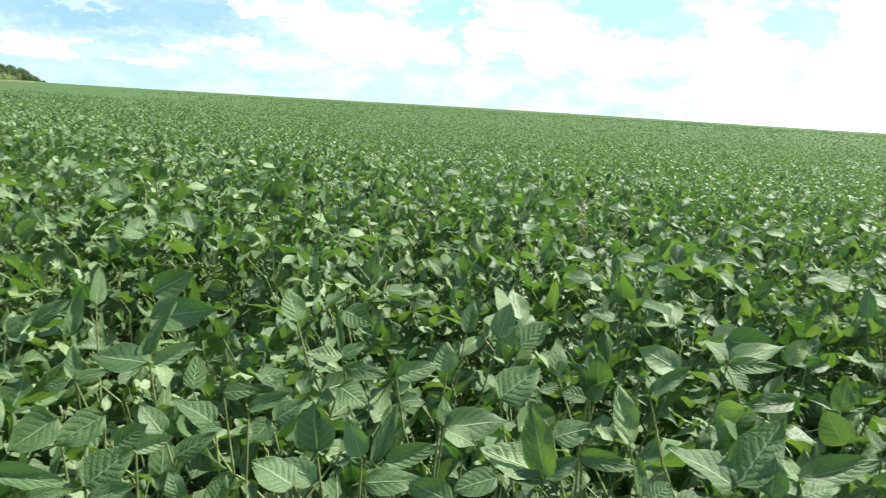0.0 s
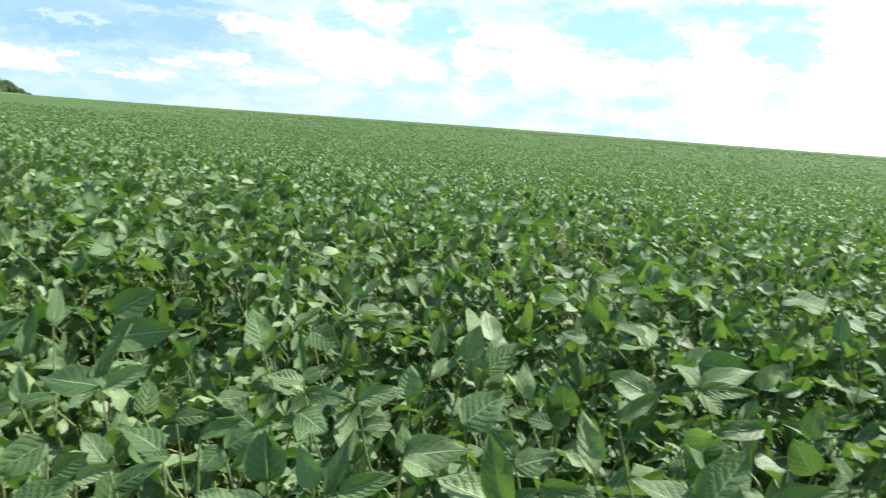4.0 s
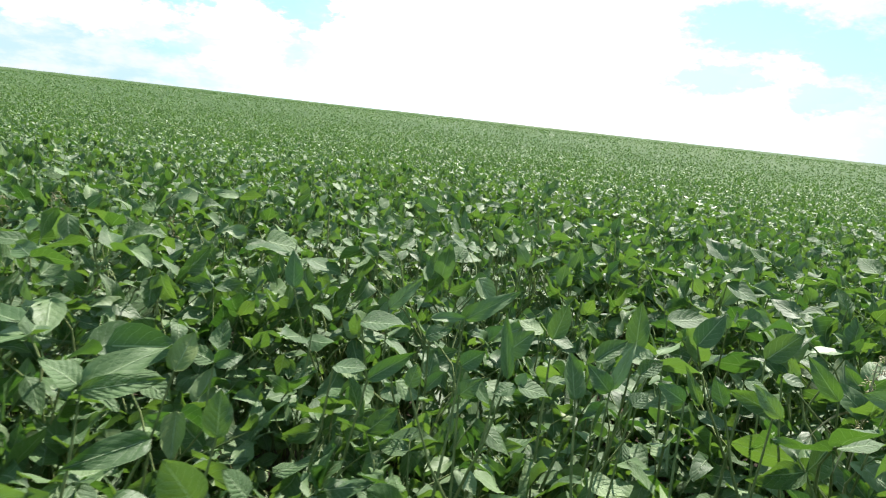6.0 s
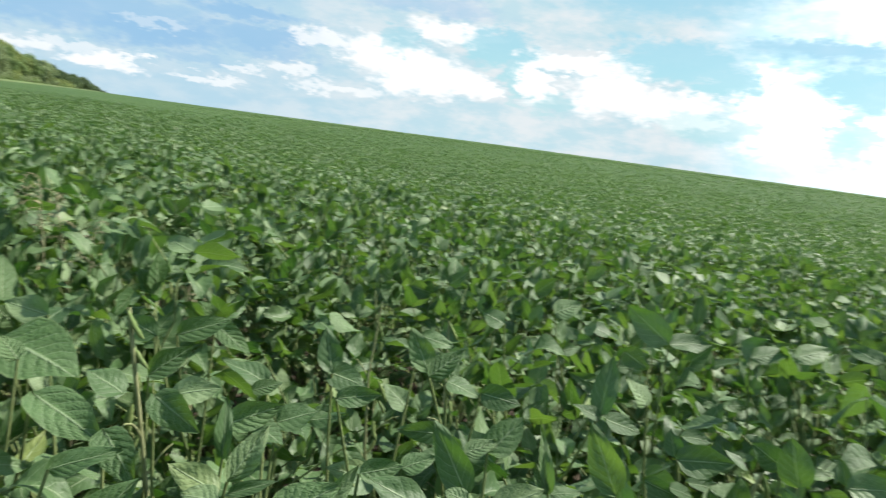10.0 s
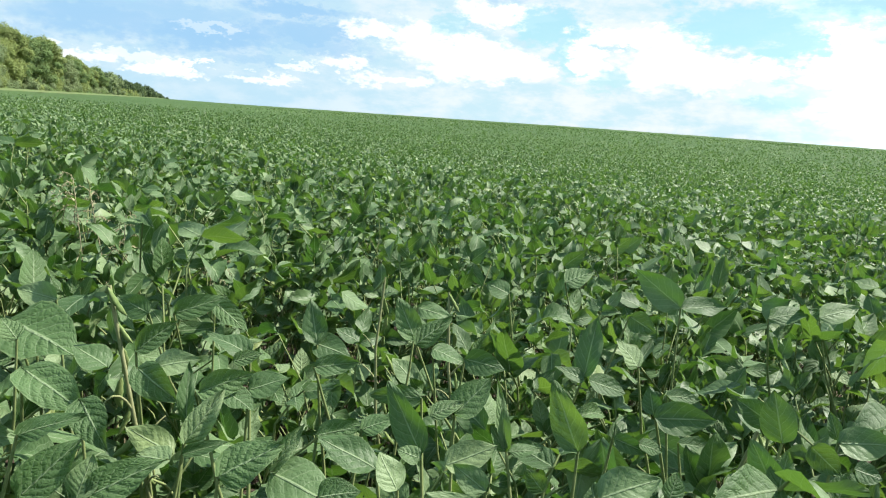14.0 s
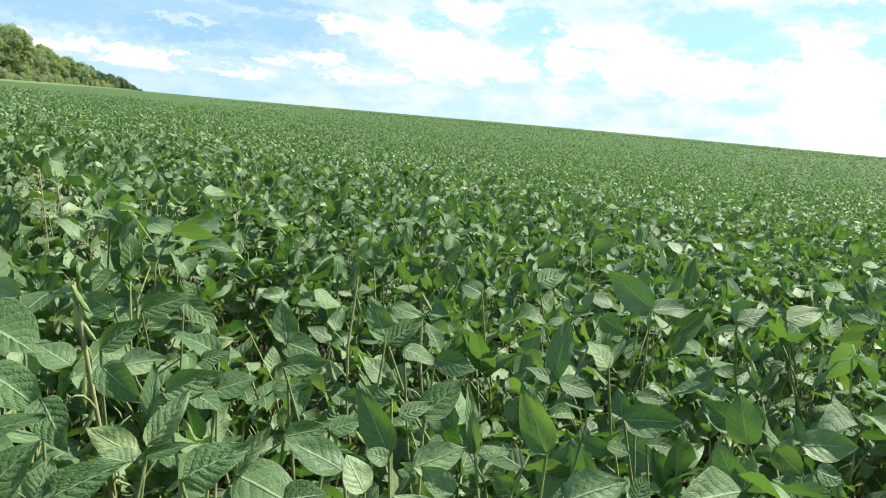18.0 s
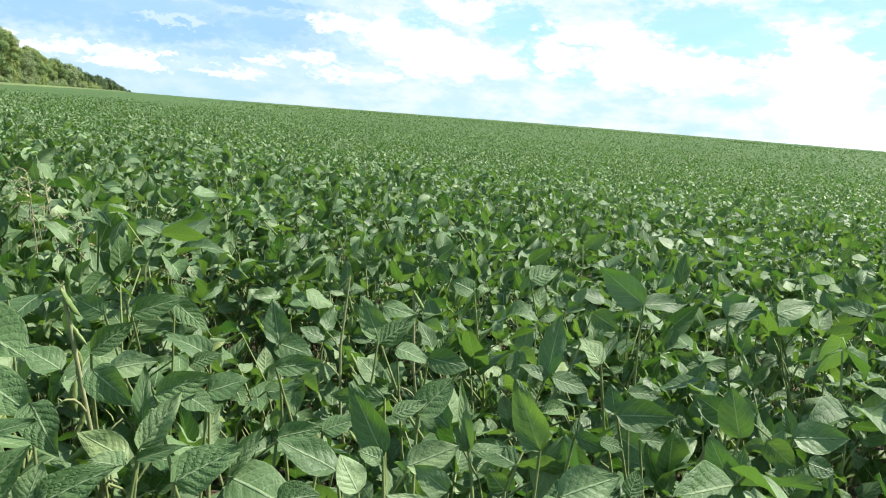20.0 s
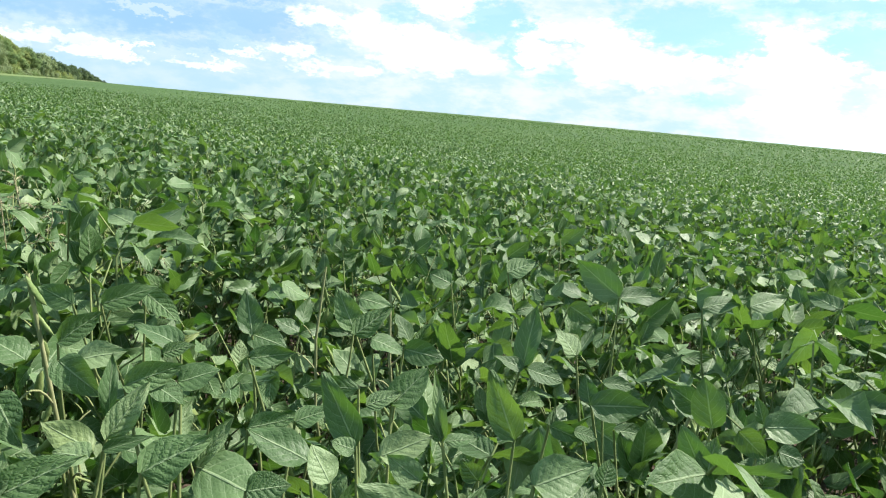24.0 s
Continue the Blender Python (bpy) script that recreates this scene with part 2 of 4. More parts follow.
def plain(name, low, high, scale, rough=0.7, bump=0.0, random_part=False):
    """Two colours mixed by fine and coarse noise."""
    m, n = material(name)
    pos = n.add("ShaderNodeNewGeometry", 0)
    f = n.math("ADD", n.math("MULTIPLY", n.noise(pos, scale, 5.0, 0.6), 0.7), n.math("MULTIPLY", n.noise(pos, scale * 0.13, 2.0), 0.3))
    f = n.ramp(f, 0.32, 0.68)
    if random_part:
        f = n.math("ADD", n.math("MULTIPLY", f, 0.5), n.math("MULTIPLY", n.add("ShaderNodeNewGeometry", 8), 0.5))
    args = {"Base_Color": n.mix(f, low, high), "Roughness": rough, "Specular_IOR_Level": 0.3}
    if bump:
        args["Normal"] = n.add("ShaderNodeBump", Strength=0.8, Distance=bump, Height=f)
    finish(n, n.add("ShaderNodeBsdfPrincipled", **args))
    return m


def foliage(name, low, high, thru):
    """Leaf clumps of trees and shrubs."""
    m, n = material(name)
    rnd = n.add("ShaderNodeNewGeometry", 8)
    whole = n.add("ShaderNodeObjectInfo", 5)
    lump = n.ramp(n.noise(n.add("ShaderNodeNewGeometry", 0), 0.55, 3.0), 0.35, 0.65)
    f = n.math("ADD", n.math("ADD", n.math("MULTIPLY", rnd, 0.08), n.math("MULTIPLY", whole, 0.47)), n.math("MULTIPLY", lump, 0.45))
    body = n.add("ShaderNodeBsdfPrincipled", Base_Color=n.mix(f, low, high), Roughness=0.7, Specular_IOR_Level=0.12)
    back = n.add("ShaderNodeBsdfTranslucent", Color=thru)
    finish(n, n.add("ShaderNodeMixShader", i0=0.4, i1=body, i2=back))
    return m


def canopy_material():
    """The crop seen from afar: leaf tops of many greens, darkened by painted gap shade."""
    m, n = material("far_canopy")
    pos = n.add("ShaderNodeNewGeometry", 0)
    cells = n.add("ShaderNodeTexVoronoi", 1, Vector=pos, Scale=7.0)
    split = n.tree.nodes.new("ShaderNodeSeparateColor")
    n.tree.links.new(cells, split.inputs[0])
    wide = n.ramp(n.noise(pos, 0.03, 3.0), 0.35, 0.65)
    a = n.mix(split.outputs[0], (0.034, 0.070, 0.022, 1), (0.080, 0.134, 0.048, 1))
    b = n.mix(split.outputs[1], (0.044, 0.084, 0.026, 1), (0.100, 0.154, 0.055, 1))
    high = n.noise(pos, 9.0, 4.0, 0.65)
    color = n.mix(wide, a, b)
    args = {"Base_Color": color, "Roughness": 0.8, "Specular_IOR_Level": 0.1,
            "Normal": n.add("ShaderNodeBump", Strength=0.6, Distance=0.06, Height=high)}
    body = n.add("ShaderNodeBsdfPrincipled", **args)
    back = n.add("ShaderNodeBsdfTranslucent", Color=(0.11, 0.22, 0.025, 1))
    finish(n, n.add("ShaderNodeMixShader", i0=0.12, i1=body, i2=back))
    return m


M_LEAF = leaf_material("soy_leaf", True)
M_FIELD = leaf_material("soy_leaf_field", False)
M_FAR = leaf_material("soy_leaf_far_brightened", False, False)
M_STEM = plain("soy_stem", (0.100, 0.145, 0.048, 1), (0.215, 0.25, 0.10, 1), 45.0, 0.75)
M_STALK = plain("ripening_stem", (0.15, 0.175, 0.07, 1), (0.28, 0.285, 0.15, 1), 40.0, 0.8)
M_POD = plain("soy_pod", (0.11, 0.17, 0.05, 1), (0.19, 0.24, 0.085, 1), 90.0, 0.75, 0.001)
M_DRY = plain("dry_weed", (0.22, 0.20, 0.110, 1), (0.38, 0.345, 0.215, 1), 80.0, 0.85)
M_SOIL = plain("soil", (0.030, 0.022, 0.015, 1), (0.075, 0.055, 0.038, 1), 9.0, 0.95, 0.02)
M_GRASS = plain("verge_grass", (0.130, 0.135, 0.062, 1), (0.110, 0.180, 0.048, 1), 0.35, 0.85, 0.05)
M_BARK = plain("bark", (0.06, 0.05, 0.04, 1), (0.14, 0.11, 0.085, 1), 8.0, 0.9, 0.02)
M_CANOPY = canopy_material()
M_TREES = [foliage("tree_leaves_green", (0.092, 0.155, 0.060, 1), (0.190, 0.265, 0.112, 1), (0.21, 0.28, 0.09, 1)),
           foliage("tree_leaves_yellow", (0.150, 0.200, 0.066, 1), (0.250, 0.302, 0.120, 1), (0.27, 0.32, 0.10, 1)),
           foliage("tree_leaves_olive", (0.140, 0.198, 0.095, 1), (0.225, 0.285, 0.155, 1), (0.24, 0.29, 0.12, 1)),
           # dark kind: the shade at the belt's far end is in the leaf colour
           foliage("tree_leaves_shade_toned", (0.062, 0.100, 0.052, 1), (0.110, 0.150, 0.080, 1), (0.09, 0.14, 0.05, 1))]


# ---- mesh helpers ----
def mesh_of(name, verts, faces, mat, uvs=None, smooth=True):
    """verts (N, 3); faces a list, or an array (F, k) of equal faces; uvs per vertex."""
    me = bpy.data.meshes.new(name)
    if isinstance(faces, np.ndarray):
        k = faces.shape[1]
        me.vertices.add(len(verts))
        me.vertices.foreach_set("co", np.asarray(verts, np.float32).ravel())
        me.loops.add(faces.size)
        me.loops.foreach_set("vertex_index", faces.ravel().astype(np.int32))
        me.polygons.add(len(faces))
        me.polygons.foreach_set("loop_start", np.arange(0, faces.size, k, dtype=np.int32))
        me.update(calc_edges=True)
    else:
        me.from_pydata([tuple(map(float, v)) for v in verts], [], [tuple(map(int, f)) for f in faces])
    if uvs is not None:
        layer = me.uv_layers.new(name="UVMap")
        idx = np.empty(len(me.loops), np.int32)
        me.loops.foreach_get("vertex_index", idx)
        layer.data.foreach_set("uv", np.asarray(uvs, np.float32)[idx].ravel())
    me.materials.append(mat)
    if smooth:
        me.polygons.foreach_set("use_smooth", np.ones(len(me.polygons), bool))
    me.update()
    return me


def part(name, mesh, parent, m=None, label=""):
    ob = new(name, mesh)
    ob.parent = parent
    if m is not None:
        ob.matrix_basis = m
    return tagged(ob, label) if label else ob


def tube(path, radii, sides=5):
    """A tapered tube along a list of points: verts, quads."""
    path = [Vector(p) for p in path]
    verts, faces = [], []
    for i, p in enumerate(path):
        d = (path[min(i + 1, len(path) - 1)] - path[max(i - 1, 0)]).normalized()
        a = d.cross(Vector((0.31, 0.95, 0.1))).normalized()
        b = d.cross(a)
        for k in range(sides):
            w = 2 * math.pi * k / sides
            verts.append(p + (a * math.cos(w) + b * math.sin(w)) * radii[i])
    for i in range(len(path) - 1):
        for k in range(sides):
            j = (k + 1) % sides
            faces.append((i * sides + k, i * sides + j, (i + 1) * sides + j, (i + 1) * sides + k))
    return np.array(verts), np.array(faces)


def height(x, y):
    """The lie of the land: a shallow dip ahead, then a long gentle rise to a crest, then down."""
    r = np.hypot(x, y)
    away = np.maximum(r - 2.2, 0) / 40
    dip = -0.95 * away * np.exp(1 - away) * (1 - np.clip((r - 45) / 50, 0, 1) ** 2 * (3 - 2 * np.clip((r - 45) / 50, 0, 1)))
    up = np.where(r < 455, 0.0047 * np.maximum(r - 40, 0), 1.95 - 0.012 * (r - 455))
    near = np.clip((r - 30) / 60, 0, 1)
    dip = dip * (1 - 0.6 * np.clip((np.degrees(np.arctan2(-x, y)) - 8) / 28, 0, 1))
    left = np.clip((np.degrees(np.arctan2(-x, y)) - 6) / 26, 0, 1) * (np.asarray(y) > 0)
    up = np.where(up > 0, up * (1 - 0.72 * left), up)
    return np.maximum(up, -14) + dip + near * 0.10 * np.sin(x * 0.021 + 1.0) * np.sin(y * 0.017)


# ---- leaflets ----
def leaflet_form(across, along, fold, curl, twist, wave, slim, seed):
    """A pointed oval leaf blade one unit long, base at the origin, tip towards +y: verts, quads, uvs."""
    rnd = np.random.RandomState(seed)
    ss = 0.5 - 0.5 * np.cos(np.linspace(0, 1, along + 1) * math.pi) if along > 3 else np.linspace(0, 1, along + 1)
    ss = 0.55 * ss + 0.45 * np.linspace(0, 1, along + 1)
    ph = rnd.rand(3) * 6.28
    verts, uvs = [], []
    y, z = 0.0, 0.0
    for i, s in enumerate(ss):
        ang = curl * (s - 0.25)
        if i:
            y, z = y + math.cos(ang) * (s - ss[i - 1]), z - math.sin(ang) * (s - ss[i - 1])
        w = slim * 1.26 * s ** 0.50 * (1 - s) ** 0.94 if 0 < i < along else 0.006
        for u in np.linspace(-1, 1, across + 1):
            tw = twist * s
            x = u * w
            lift = abs(u) * w * fold + wave * math.sin(5.5 * s + ph[0] + u * 1.5) * abs(u) ** 1.5
            lift += wave * 0.45 * math.sin(11 * s + ph[2] + 3.0 * u) * abs(u) + wave * 0.3 * math.sin(8 * s + 5 * u + ph[1]) * (1 - u * u) * (1 if along > 4 else 0)
            verts.append((x * math.cos(tw) - lift * math.sin(tw), y + 0.02 * math.sin(9 * s + ph[1]) * u * u, z + lift * math.cos(tw) + x * math.sin(tw)))
            uvs.append((0.5 + 0.5 * u, s))
    faces = []
    for i in range(along):
        for k in range(across):
            a = i * (across + 1) + k
            faces.append((a, a + 1, a + across + 2, a + across + 1))
    return np.array(verts), np.array(faces), np.array(uvs)


rng = np.random.RandomState(11)
BLADES = []          # the shapes that all leaflets take
for i in range(14):
    BLADES.append(dict(fold=rng.uniform(-0.2, 1.0), curl=rng.uniform(-0.7, 1.5), twist=rng.uniform(-0.9, 0.9),
                       wave=rng.uniform(0.05, 0.13), slim=rng.uniform(0.41, 0.62), seed=i))
for i in range(6):
    BLADES.append(dict(fold=rng.uniform(0.1, 0.4), curl=rng.uniform(-0.25, 0.2), twist=rng.uniform(-0.2, 0.2),
                       wave=rng.uniform(0.03, 0.07), slim=rng.uniform(0.52, 0.66), seed=20 + i))
FINE = [mesh_of("leaflet", *leaflet_form(6, 9, **b)[:2], M_LEAF, leaflet_form(6, 9, **b)[2]) for b in BLADES]
FINE_FORMS = [leaflet_form(4, 6, **b) for b in BLADES]
MID = [leaflet_form(2, 4, **b) for b in BLADES]


def simple_form(fold, curl, slim, seed, **_):
    """A blade far off: two faces folded along the midrib."""
    w, lift = slim * 0.5, slim * 0.5 * fold
    v = np.array([(0, 0, 0), (0, 0.5, 0.0), (0, 0.97, -curl * 0.35), (w, 0.36, lift), (-w, 0.36, lift)])
    uv = np.array([(0.5, 0), (0.5, 0.5), (0.5, 1), (1, 0.36), (0, 0.36)])
    return v, np.array([(0, 3, 2, 1), (0, 1, 2, 4)]), uv


LOW = [simple_form(**b) for b in BLADES]


# ---- one soybean plant as numbers ----
def plant_form(seed):
    """A plant: its stem's points, and leaves as (petiole points, [(blade, 4x4 matrix)...]), topmost last."""
    r = random.Random(seed)
    tall = r.uniform(0.74, 0.88)
    lean = (r.uniform(-0.28, 0.28), r.uniform(-0.28, 0.28))
    stem = []
    for i in range(8):
        s = i / 7
        stem.append(Vector((lean[0] * s * s + r.uniform(-1, 1) * 0.013, lean[1] * s * s + r.uniform(-1, 1) * 0.013, tall * s)))
    leaves = []
    turn = r.uniform(0, 360)
    for k in range(7):
        s = 0.42 + 0.58 * (k / 6) ** 0.8
        j = min(int(s * 7), 6)
        node = stem[j].lerp(stem[j + 1], s * 7 - j)
        turn += 140 + r.uniform(-35, 35)
        a = radians(turn)
        rise = radians(r.uniform(30, 64) if k < 5 else r.uniform(42, 78))
        long = r.uniform(0.16, 0.27) if k < 5 else r.uniform(0.08, 0.17)
        out = Vector((math.cos(a), math.sin(a), 0))
        mid = node + (out * math.cos(rise * 1.25) + Vector((0, 0, math.sin(rise * 1.25)))) * long * 0.5
        end = mid + (out * math.cos(rise * 0.8) + Vector((0, 0, math.sin(rise * 0.8)))) * long * 0.5
        size = r.uniform(0.056, 0.106) * (0.85 if k == 6 else 1.0)
        tip = end + (out * math.cos(rise * 0.6) + Vector((0, 0, math.sin(rise * 0.6)))) * 0.022
        blades = []
        mood = r.random()
        base_pitch = r.gauss(60, 16) if mood < 0.32 else r.gauss(8, 24) if mood < 0.74 else r.gauss(-42, 18)
        for side in (0, 1, -1):
            yaw = turn - 90 + side * r.uniform(58, 100)
            pitch = base_pitch * (1.0 if side == 0 else 0.75) + r.gauss(0, 13)
            m = pose(*(tip if side == 0 else end), 0, 0, yaw) @ pose(0, 0, 0, pitch, 0, 0) @ pose(0, 0, 0, 0, r.gauss(0, 42) - side * 12, 0)
            blades.append((r.randrange(len(BLADES)), m @ Matrix.Scale(size * (1.05 if side == 0 else r.uniform(0.85, 0.97)), 4)))
        leaves.append(([node, mid, end, tip], blades))
    return stem, leaves


FORMS = [plant_form(100 + i) for i in range(24)]
PER_M2 = 54.0


# ---- setting: ground, crop far off ----
def ring_sheet(name, radii, sectors, lift, mat, rough=0.0, kind="structure", label="", category=""):
    a = np.linspace(0, 2 * math.pi, sectors, endpoint=False)
    R, A = np.meshgrid(radii, a, indexing="ij")
    X, Y = -R * np.sin(A), R * np.cos(A)
    Z = height(X, Y) + lift - (0.2 * np.clip((90 - R) / 50, 0, 1) if rough else 0.0)
    if rough:
        Z = Z + np.random.RandomState(5).uniform(-rough, rough, Z.shape)
    i, k = np.meshgrid(np.arange(len(radii) - 1), np.arange(sectors), indexing="ij")
    j = (k + 1) % sectors
    f = np.stack([i * sectors + k, i * sectors + j, (i + 1) * sectors + j, (i + 1) * sectors + k], -1).reshape(-1, 4)[:, ::-1]
    ob = new(name, mesh_of(name, np.stack([X, Y, Z], -1).reshape(-1, 3), np.ascontiguousarray(f), mat))
    return tagged(ob, label, category, "", kind)


ring_sheet("ground", np.r_[0.01, np.geomspace(2, 3800, 90)], 96, 0.0, M_SOIL, label="dark bare soil under the crop", category="ground")
ring_sheet("crop_canopy", np.r_[np.geomspace(11, 300, 150), np.geomspace(303, 3600, 40)], 520, 0.76, M_CANOPY, 0.07, "stuff",
           "closed green soybean canopy reaching the crest", "crop")


# ---- the crop as joined geometry, thinner with distance ----
WALK = np.array([(0.0, 0.0), (0.2, 0.1), (0.6, 0.45), (1.1, 0.95), (1.5, 1.2), (1.79, 1.55)])


def in_view(x, y, a0=-78.0, a1=62.0):
    az = np.degrees(np.arctan2(-x, y))
    return (az > a0) & (az < a1)


def is_near(x, y):
    """The stretch of crop round the walk that is built plant by plant."""
    far = np.min([np.hypot(x - (px + 0.45), y - (py + 0.62)) for px, py in WALK], axis=0)
    back = (x * 0.55 + y * 0.83) > 0.12
    return (far < 1.02) & back


def in_front(x, y):
    """The patches that the camera rests before or passes over; their own plants rise over the rest there."""
    hit = np.zeros(np.shape(x), bool)
    for px, py, a0, a1, far in ((0.0, 0.0, -30, 46, 1.75), (1.79, 1.55, -22, 54, 1.42), (0.73, 0.60, -72, -2, 1.2)):
        az = np.degrees(np.arctan2(-(x - px), y - py))
        hit |= (np.hypot(x - px, y - py) < far) & (az > a0) & (az < a1)
    return hit


def vigour(x, y):
    """How tall the crop stands: lower where plants of their own stand, ranker half way."""
    rank = np.exp(-((x - 1.5) ** 2 + (y - 1.15) ** 2) / 0.5)
    return np.where(in_front(x, y), 0.91, 1.0 + 0.075 * rank)


def scatter(r0, r1, per_m2, seed, all_round=False):
    r = np.random.RandomState(seed)
    n = int((r1 * r1 - r0 * r0) * (math.pi if all_round else radians(140) / 2) * per_m2)
    rad = np.sqrt(r.uniform(r0 * r0, r1 * r1, n))
    az = np.radians(r.uniform(-180, 180, n) if all_round else r.uniform(-78, 62, n))
    return -rad * np.sin(az), rad * np.cos(az), r


def blade_cloud(name, shapes, mats, blades, mat, label):
    """Joins many blades: mats (N, 4, 4), blades (N,) which shape each takes."""
    V, Fc, U, base = [], [], [], 0
    for b in range(len(shapes)):
        m = mats[blades == b]
        if not len(m):
            continue
        v, f, uv = shapes[b]
        co = np.einsum("nij,vj->nvi", m[:, :3, :3], v) + m[:, None, :3, 3]
        V.append(co.reshape(-1, 3))
        Fc.append((f[None] + (np.arange(len(m)) * len(v))[:, None, None] + base).reshape(-1, 4))
        U.append(np.tile(uv, (len(m), 1)))
        base += len(m) * len(v)
    ob = new(name, mesh_of(name, np.concatenate(V), np.concatenate(Fc), mat, np.concatenate(U)))
    return tagged(ob, label, "crop", "", "stuff")


def draw(x, y):
    """Which form each joined plant takes, its turn and its growth: the same for its leaves and its stalks."""
    r = np.random.RandomState(len(x))
    return r.randint(0, len(FORMS), len(x)), r.uniform(0, 2 * math.pi, len(x)), r.normal(1.0, 0.06, len(x)) * vigour(x, y)


def spread(x, y, r, leaves_from=0, keep=1.0, size=1.0, spare=False):
    """Blade matrices for plants that stand at x, y."""
    form, turn, grow = draw(x, y)
    mats, blades = [], []
    for k, (stem, leaves) in enumerate(FORMS):
        at = np.where(form == k)[0]
        if not len(at):
            continue
        own = [(b, np.array(m)) for _, bl in leaves[leaves_from:] for b, m in bl]
        c, s = np.cos(turn[at]), np.sin(turn[at])
        g = np.zeros((len(at), 4, 4))
        g[:, 0, 0], g[:, 0, 1], g[:, 1, 0], g[:, 1, 1], g[:, 2, 2], g[:, 3, 3] = c, -s, s, c, 1, 1
        g[:, :3, :3] *= grow[at][:, None, None]
        g[:, 0, 3], g[:, 1, 3], g[:, 2, 3] = x[at], y[at], height(x[at], y[at])
        for b, m in own:
            pick = slice(None) if keep >= 1 else r.rand(len(at)) < keep
            mm = g[pick] @ m
            mm[:, :3, :3] *= size
            mats.append(mm)
            blades.append(np.full(len(mm), b))
    return np.concatenate(mats), np.concatenate(blades)


def stalks(name, x, y, label):
    """Stems and petioles of joined plants, as thin three-sided tubes."""
    form, turn, grow = draw(x, y)
    V, Fc, base = [], [], 0
    for k, (stem, leaves) in enumerate(FORMS):
        at = np.where(form == k)[0]
        v, f = tube([stem[0], stem[3], stem[5], stem[7]], [0.0036, 0.0032, 0.0027, 0.002], 3)
        vs, fs, n = [v], [f], len(v)
        for pet, _ in leaves[2:]:
            v, f = tube([pet[0], pet[1], pet[2]], [0.0023, 0.0020, 0.0016], 3)
            vs.append(v), fs.append(f + n)
            n += len(v)
        v, f = np.concatenate(vs), np.concatenate(fs)
        a, g = turn[at], grow[at][:, None]
        co = np.empty((len(at), len(v), 3))
        co[:, :, 0] = (np.cos(a)[:, None] * v[:, 0] - np.sin(a)[:, None] * v[:, 1]) * g + x[at][:, None]
        co[:, :, 1] = (np.sin(a)[:, None] * v[:, 0] + np.cos(a)[:, None] * v[:, 1]) * g + y[at][:, None]
        co[:, :, 2] = v[:, 2] * g + height(x[at], y[at])[:, None]
        V.append(co.reshape(-1, 3))
        Fc.append((f[None] + (np.arange(len(at)) * len(v))[:, None, None] + base).reshape(-1, 4))
        base += len(at) * len(v)
    ob = new(name, mesh_of(name, np.concatenate(V), np.concatenate(Fc), M_STEM))
    return tagged(ob, label, "crop", "", "stuff")


# all round and ahead, to 9 m
def understory(x, y, seed, top=0.74):
    """Lower, shaded leaves that close the gaps between the stems."""
    r = np.random.RandomState(seed)
    n = len(x)
    yaw, pitch, roll = r.uniform(0, 6.28, n), r.normal(-0.2, 0.45, n), r.normal(0, 0.4, n)
    cy, sy, cp, sp, cr, sr = np.cos(yaw), np.sin(yaw), np.cos(pitch), np.sin(pitch), np.cos(roll), np.sin(roll)
    m = np.zeros((n, 4, 4))
    m[:, 0, 0], m[:, 0, 1], m[:, 0, 2] = cy * cr - sy * sp * sr, -sy * cp, cy * sr + sy * sp * cr
    m[:, 1, 0], m[:, 1, 1], m[:, 1, 2] = sy * cr + cy * sp * sr, cy * cp, sy * sr - cy * sp * cr
    m[:, 2, 0], m[:, 2, 1], m[:, 2, 2] = -cp * sr, sp, cp * cr
    m[:, :3, :3] *= r.uniform(0.07, 0.10, n)[:, None, None]
    m[:, 0, 3], m[:, 1, 3], m[:, 2, 3], m[:, 3, 3] = x, y, height(x, y) + r.uniform(0.25, top, n), 1
    return m, r.randint(0, len(BLADES), n)


x, y, r = scatter(0.0, 4.0, 860.0, 31, True)
ok = is_near(x, y) | in_front(x, y)
blade_cloud("soybean_understory", MID, *understory(x[ok], y[ok], 32, 0.80), M_FIELD, "shaded lower soybean leaves between the stems")
x, y = x[~ok][::2], y[~ok][::2]
blade_cloud("soybean_understory", MID, *understory(x, y, 35), M_FIELD, "shaded lower soybean leaves between the stems")
x, y, r = scatter(4.0, 10.0, 190.0, 33)
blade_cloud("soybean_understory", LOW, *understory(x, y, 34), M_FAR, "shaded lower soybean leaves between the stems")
x, y, r = scatter(0.0, 3.2, PER_M2, 21, True)
x2, y2, r2 = scatter(3.2, 9.0, PER_M2, 22)
x, y = np.r_[x, x2], np.r_[y, y2]
ok = ~is_near(x, y) & (np.min([np.hypot(x - px, y - py) for px, py in WALK], axis=0) > 0.30)
x, y = x[ok], y[ok]
close = (np.hypot(x, y) < 4.4) & in_view(x, y)
for some, shapes in ((close, FINE_FORMS), (~close, MID)):
    blade_cloud("soybean_foliage", shapes, *spread(x[some], y[some], r, 2), M_FIELD, "dense trifoliate green soybean leaves in sun and shade")
    stalks("soybean_stalks", x[some], y[some], "pale green soybean stems and petioles among leaves")
# among the near plants: more of the same, joined
x, y, r = scatter(0.0, 4.2, 32.0, 41, True)
ok = is_near(x, y) & (np.min([np.hypot(x - px, y - py) for px, py in WALK], axis=0) > 0.34)
x, y = x[ok], y[ok]
blade_cloud("soybean_foliage", FINE_FORMS, *spread(x, y, r, 2), M_FIELD, "more soybean leaves between the near plants")
stalks("soybean_stalks", x, y, "soybean stems between the near plants")
